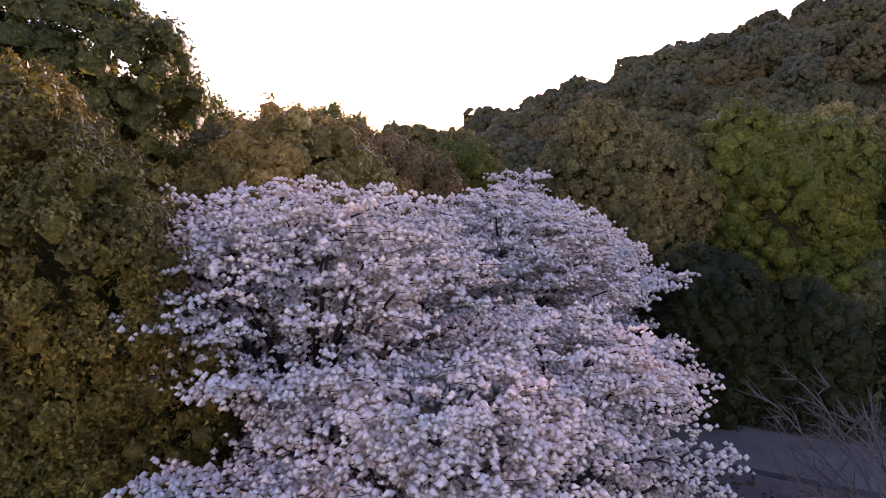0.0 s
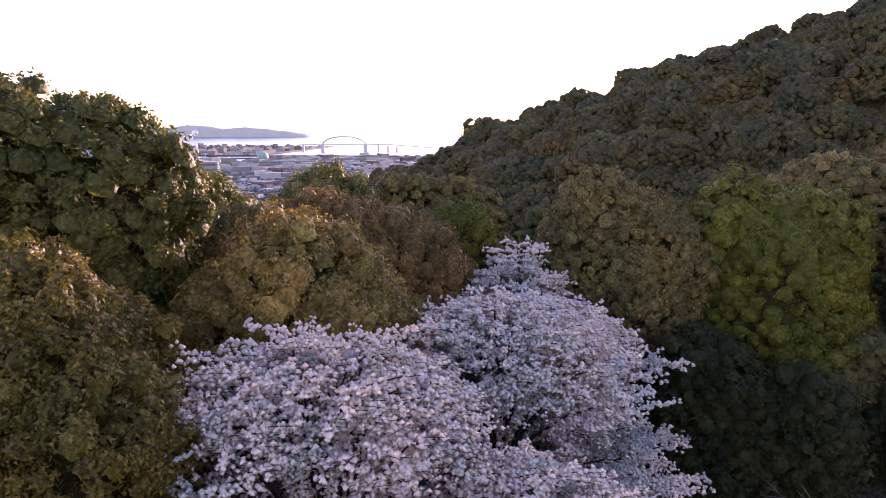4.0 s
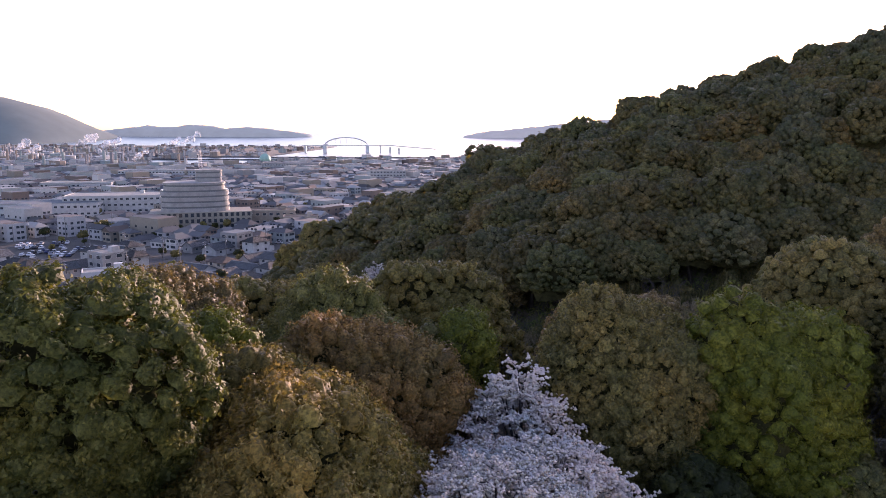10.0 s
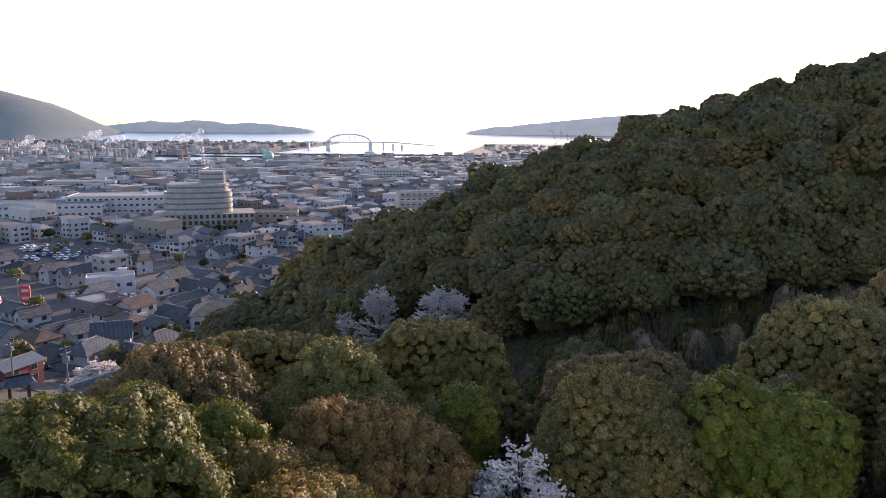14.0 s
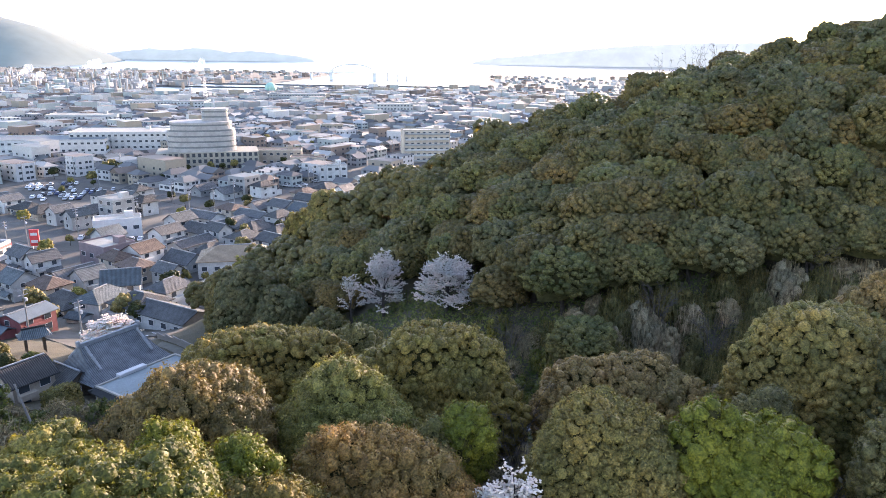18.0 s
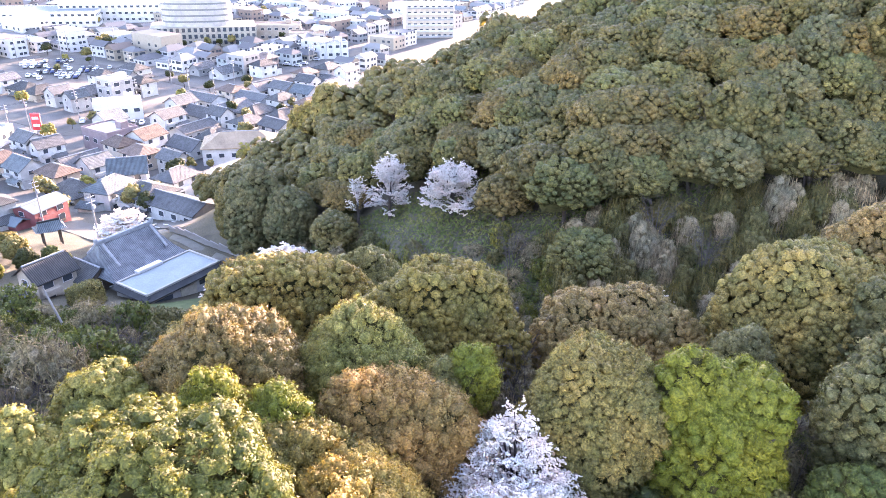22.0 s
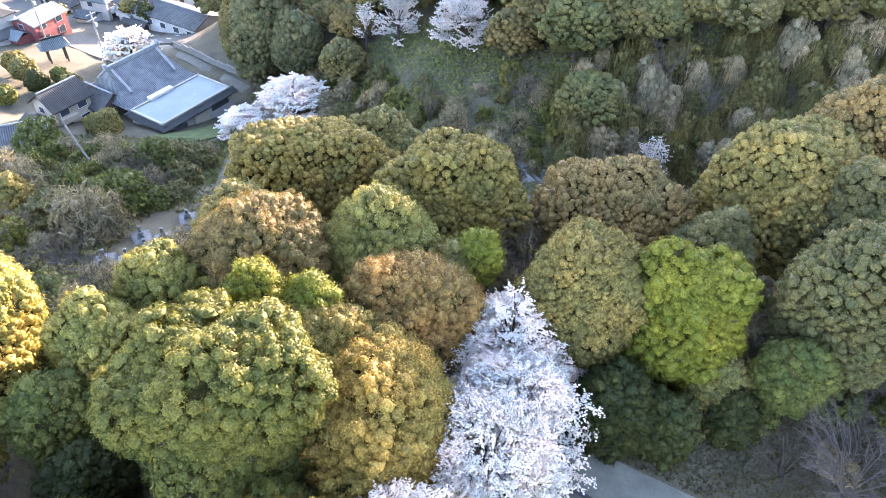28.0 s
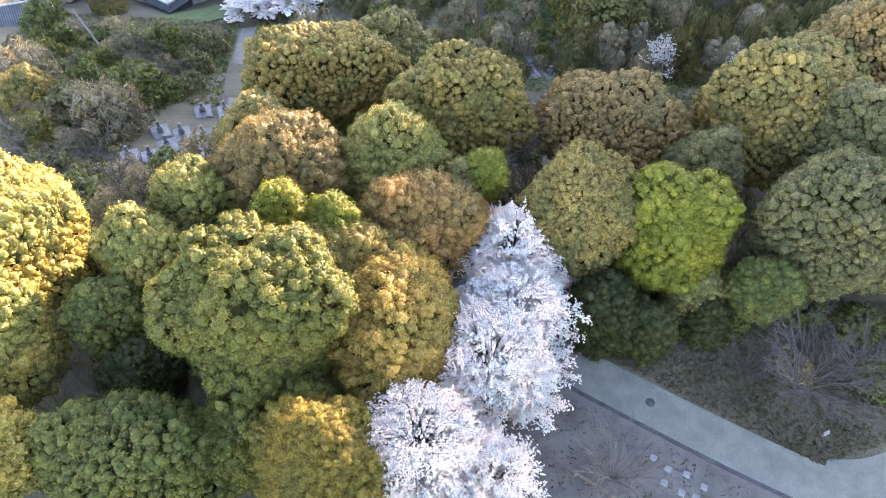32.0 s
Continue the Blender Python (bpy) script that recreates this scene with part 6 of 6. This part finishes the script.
lean = tagged(new("leaning_pole"), "pale leaning utility pole on the overgrown slope", "utility pole")
lean.matrix_basis = pose(-46.5, 70.5, h(-46.5, 70.5), 0, -14, 0)
v, f = [], []
tube(v, f, [(0, 0, -0.5), (0, 0, 6.5)], [0.16, 0.11], 8)
child("shaft", mesh_of("shaft", v, f, CONCRETE), lean)


def car_kind(label, paint):
    car = tagged(new("car"), label, "car", "parked cars")
    prof = [(-2.0, 0.35), (-2.05, 0.8), (-1.6, 0.95), (-1.0, 1.45), (0.7, 1.48), (1.3, 0.98), (2.0, 0.85), (2.05, 0.35)]
    v = [(x, s * (0.84 if z < 1 else 0.68), z) for s in (-1, 1) for x, z in prof]
    n = len(prof)
    f = [tuple(range(n)), tuple(range(2 * n - 1, n - 1, -1))] + [(i, n + i, n + (i + 1) % n, (i + 1) % n) for i in range(n)]
    child("body", mesh_of("body", v, f, paint), car)
    box("windscreen", (0.05, 1.3, 0.5), GLASS, car, pose(1.04, 0, 1.22, 0, -48, 0))
    box("rear_window", (0.05, 1.25, 0.45), GLASS, car, pose(-1.33, 0, 1.2, 0, 50, 0))
    for s in (-1, 1):
        box("side_window", (1.7, 0.05, 0.36), GLASS, car, pose(-0.1, s * 0.76, 1.2, s * 18, 0, 0))
        for x in (-1.3, 1.3):
            bm = bmesh.new()
            bmesh.ops.create_cone(bm, cap_ends=True, segments=14, radius1=0.31, radius2=0.31, depth=0.2)
            me = bpy.data.meshes.new("wheel")
            bm.to_mesh(me)
            bm.free()
            me.materials.append(TYRE)
            child("wheel", me, car, m=pose(x, s * 0.78, 0.31, 90))
    return car


paints = [("white car parked among others", (0.7, 0.7, 0.7)), ("silver car parked among others", (0.35, 0.36, 0.37)), ("black car parked among others", (0.03, 0.03, 0.035)), ("dark blue car parked among others", (0.03, 0.05, 0.12))]
cars = [car_kind(l, surface(l.replace(" ", "_"), tuple(c * 0.9 for c in p), p, 1.0, 0.3, 0.2, 0)) for l, p in paints]
used_c = [False] * 4
for x0, y0, n, rows, spin in ((-186, 302, 12, 4, 17), (-205, 325, 9, 3, 17), (-128, 232, 8, 2, 17), (-75, 345, 7, 2, 70), (-90, 250, 3, 1, 60), (-106, 226, 4, 1, 60), (-84, 262, 3, 1, 60)):
    for i in range(n):
        for j in range(rows):
            if rng.random() < 0.35:
                continue
            a = radians(spin)
            x, y = x0 + math.cos(a) * i * 2.9 - math.sin(a) * j * 6.5, y0 + math.sin(a) * i * 2.9 + math.cos(a) * j * 6.5
            k = int(rng.choice(4, p=[0.4, 0.3, 0.2, 0.1]))
            m = pose(x, y, h(x, y) + 0.12, 0, 0, spin + 90)
            if used_c[k]:
                copy_thing(cars[k], m)
            else:
                cars[k].matrix_basis, used_c[k] = m, True
for k, u in enumerate(used_c):
    if not u:
        cars[k].matrix_basis = pose(-120 + 3 * k, 235, -37.9)

# trees of the town
town_kinds = []
for n, (mat, word) in enumerate(((LEAF_OLIVE, "olive"), (LEAF_DARK, "dark green"), (LEAF_YELLOW, "yellow-green"))):
    t = tagged(new("town_tree"), "small %s tree between the houses" % word, "tree", "trees of the town")
    crown = child("crown", crown_mesh("crown", np.random.default_rng(900 + n), 2.4, 2.4, 2.2, mat, 1.0, 5, 0.2, -0.4, 8, 0.34, 0.04, 1.0, 0.6, 5, (0.75, 1.6)), t, m=pose(0, 0, 3.4))
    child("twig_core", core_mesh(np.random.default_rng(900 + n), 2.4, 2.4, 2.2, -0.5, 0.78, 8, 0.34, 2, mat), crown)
    child("trunk", trunk_mesh(np.random.default_rng(n), 3.6, 1.6, 0.14, 4), t)
    town_kinds.append(t)
row = [(-150 - 5 * k, 372 + 1.3 * k) for k in range(9)] + [(-170 + 6 * k, 378 + 2.2 * k) for k in range(11)] + [(-240 - 5 * k, 385 - 1.0 * k) for k in range(9)]
for k in range(105):
    y = 140 + 420 * rng.random() ** 1.4
    row.append((rng.uniform(-0.64 * y, min(-58, -60 + 0.16 * (y - 200))), y))
first_t = [True] * 3
for x, y in row:
    k = int(rng.choice(3, p=[0.45, 0.35, 0.2]))
    s = rng.uniform(0.6, 1.3)
    m = pose(x, y, h(x, y), 0, 0, rng.uniform(0, 360))
    if first_t[k]:
        town_kinds[k].matrix_basis, first_t[k] = m, False
    else:
        t = copy_thing(town_kinds[k], m)
        t.scale = (s, s, s)

# arch bridge over the river mouth
# Colour lightened so that haze over the far bridge is put into it.
BRIDGE = surface("bridge_haze_tone", (0.5, 0.52, 0.52), (0.62, 0.64, 0.64), 0.05, 0.7)
bridge = tagged(new("arch_bridge"), "long pale road bridge with one bow arch over the river mouth", "bridge")
BY = 2050.0
DZ = -19.0
box("deck", (262, 14, 2.4), BRIDGE, bridge, pose(-275, BY, DZ))
box("deck_ramp", (130, 14, 2.4), BRIDGE, bridge, pose(-80, BY, DZ - 4.6, 0, 4.2, 0))
for x in (-395, -338, -214, -176, -148, -122):
    wide_pier = 11 if x in (-338, -214) else 5
    top = DZ - 1 if x < -148 else DZ - 4 if x < -122 else DZ - 6
    box("pier", (wide_pier, 10, top + 46), BRIDGE, bridge, pose(x, BY, (top - 46) / 2), bevel=0.6)
v, f = [], []
arc = [Vector((-276 + 62 * math.cos(math.pi * (1 - k / 24)), 0, DZ + 23 * math.sin(math.pi * k / 24))) for k in range(25)]
for s in (-1, 1):
    v, f = [], []
    tube(v, f, [p + Vector((0, BY + s * 6, 0)) for p in arc], [1.5] * 25, 8)
    child("arch_rib", mesh_of("arch_rib", v, f, BRIDGE), bridge)
    for k in range(2, 23, 2):
        v, f = [], []
        tube(v, f, [arc[k] + Vector((0, BY + s * 6, 0)), Vector((arc[k].x, BY + s * 6, DZ))], [0.25, 0.25], 4)
        child("hanger", mesh_of("hanger", v, f, BRIDGE), bridge)
tank = tagged(new("gas_tank"), "round pale green gas tank on legs", "tank")
tank.location = (-301, 1200, -38)
bm = bmesh.new()
bmesh.ops.create_uvsphere(bm, u_segments=24, v_segments=16, radius=9.5)
me = bpy.data.meshes.new("sphere")
bm.to_mesh(me)
bm.free()
me.materials.append(GREEN_TANK)
child("sphere", me, tank, m=pose(0, 0, 10.5))
for k in range(8):
    v, f = [], []
    a = math.pi * k / 4
    tube(v, f, [(8.6 * math.cos(a), 8.6 * math.sin(a), -1), (9.0 * math.cos(a), 9.0 * math.sin(a), 9)], [0.5, 0.5], 6)
    child("leg", mesh_of("leg", v, f, STEEL), tank)
mast = tagged(new("lattice_mast"), "thin steel lattice mast", "mast")
mast.location = (-330, 960, -38)
for sx in (-1, 1):
    for sy in (-1, 1):
        v, f = [], []
        tube(v, f, [(sx * 2.5, sy * 2.5, -1), (sx * 0.8, sy * 0.8, 34)], [0.3, 0.2], 4)
        child("leg", mesh_of("leg", v, f, STEEL), mast)
for z in range(2, 34, 4):
    w = 2.5 - 1.7 * z / 34
    box("cross_frame", (2 * w, 2 * w, 0.25), STEEL, mast, pose(0, 0, z))

# the refinery on the shore
rng = np.random.default_rng(61)
pv, pf = [], []
for k in range(420):
    y = rng.uniform(1000, 1900)
    x = -0.66 * y + rng.random() ** 1.4 * 0.36 * y
    if h(x, y) < -40:
        continue
    if rng.random() < 0.55:
        r, top = rng.uniform(0.8, 2.6), rng.uniform(8, 26)
    else:
        r, top = rng.uniform(5, 14), rng.uniform(6, 14)
    tube(pv, pf, [(x, y, -39), (x, y, -38 + top)], [r, r], 8)
    b = len(pv) - 8
    pf.append(tuple(range(b, b + 8)))
tagged(new("refinery", mesh_of("refinery", pv, pf, FAR_PLANT)), "distant refinery of grey columns, tanks and stacks", "refinery", kind="stuff")
for n, (x, y, high, size) in enumerate(((-640, 1080, 20, 9), (-560, 1150, 26, 12), (-520, 1190, 14, 8), (-700, 1350, 30, 14), (-500, 1330, 30, 13), (-590, 1500, 24, 12), (-760, 1250, 20, 10), (-470, 1060, 12, 7))):
    steam = tagged(new("steam_plume"), "white steam drifting from the refinery", "steam", "steam plumes")
    steam.location = (x, y, -38 + high)
    for k in range(6):
        u = k / 5
        c = Vector((u * size * 2.6, rng.normal(0, 1), u ** 0.7 * size * 1.2)) + Vector(rng.normal(0, size * 0.2 * (0.25 + u), 3))
        bm = bmesh.new()
        bmesh.ops.create_icosphere(bm, subdivisions=3, radius=size * (0.2 + 0.36 * u) * rng.uniform(0.7, 1.2), matrix=Matrix.Translation(c))
        for q in bm.verts:
            q.co += (q.co - c) * 0.5 * noise.noise(q.co * (2.2 / size))
        for q in bm.faces:
            q.smooth = True
        me = bpy.data.meshes.new("puff")
        bm.to_mesh(me)
        bm.free()
        me.materials.append(STEAM)
        child("puff", me, steam)



# ---- far hills across the water ----
def range_of(name, x0, x1, y, crest, low, label, tone, haze, depth=500):
    m, t, p = material(name)
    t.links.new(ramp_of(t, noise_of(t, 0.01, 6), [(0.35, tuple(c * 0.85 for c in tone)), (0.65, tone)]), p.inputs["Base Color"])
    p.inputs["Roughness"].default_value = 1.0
    # A weak glow stands in for haze; the hills are no light source.
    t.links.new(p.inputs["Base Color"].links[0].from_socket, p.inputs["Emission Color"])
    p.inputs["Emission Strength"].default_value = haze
    v, f, n = [], [], 120
    for j in range(7):
        for i in range(n + 1):
            x = x0 + (x1 - x0) * i / n
            z = crest(x) + 6 * noise.noise(Vector((x * 0.012, j * 0.7, 3))) + 3 * noise.noise(Vector((x * 0.05, j, 9)))
            u = abs(j - 3) / 3
            v.append((x, y + (j - 3) * depth / 6, low + (z - low) * (1 - u * u)))
    for j in range(6):
        f += [(j * (n + 1) + i, j * (n + 1) + i + 1, (j + 1) * (n + 1) + i + 1, (j + 1) * (n + 1) + i) for i in range(n)]
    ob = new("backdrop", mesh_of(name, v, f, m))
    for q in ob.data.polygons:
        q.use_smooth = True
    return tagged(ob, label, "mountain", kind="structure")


def crest_of(xs_, zs_):
    return lambda x: float(np.interp(x, xs_, zs_))


# Haze is put into these tones too, paler for the farther ranges.
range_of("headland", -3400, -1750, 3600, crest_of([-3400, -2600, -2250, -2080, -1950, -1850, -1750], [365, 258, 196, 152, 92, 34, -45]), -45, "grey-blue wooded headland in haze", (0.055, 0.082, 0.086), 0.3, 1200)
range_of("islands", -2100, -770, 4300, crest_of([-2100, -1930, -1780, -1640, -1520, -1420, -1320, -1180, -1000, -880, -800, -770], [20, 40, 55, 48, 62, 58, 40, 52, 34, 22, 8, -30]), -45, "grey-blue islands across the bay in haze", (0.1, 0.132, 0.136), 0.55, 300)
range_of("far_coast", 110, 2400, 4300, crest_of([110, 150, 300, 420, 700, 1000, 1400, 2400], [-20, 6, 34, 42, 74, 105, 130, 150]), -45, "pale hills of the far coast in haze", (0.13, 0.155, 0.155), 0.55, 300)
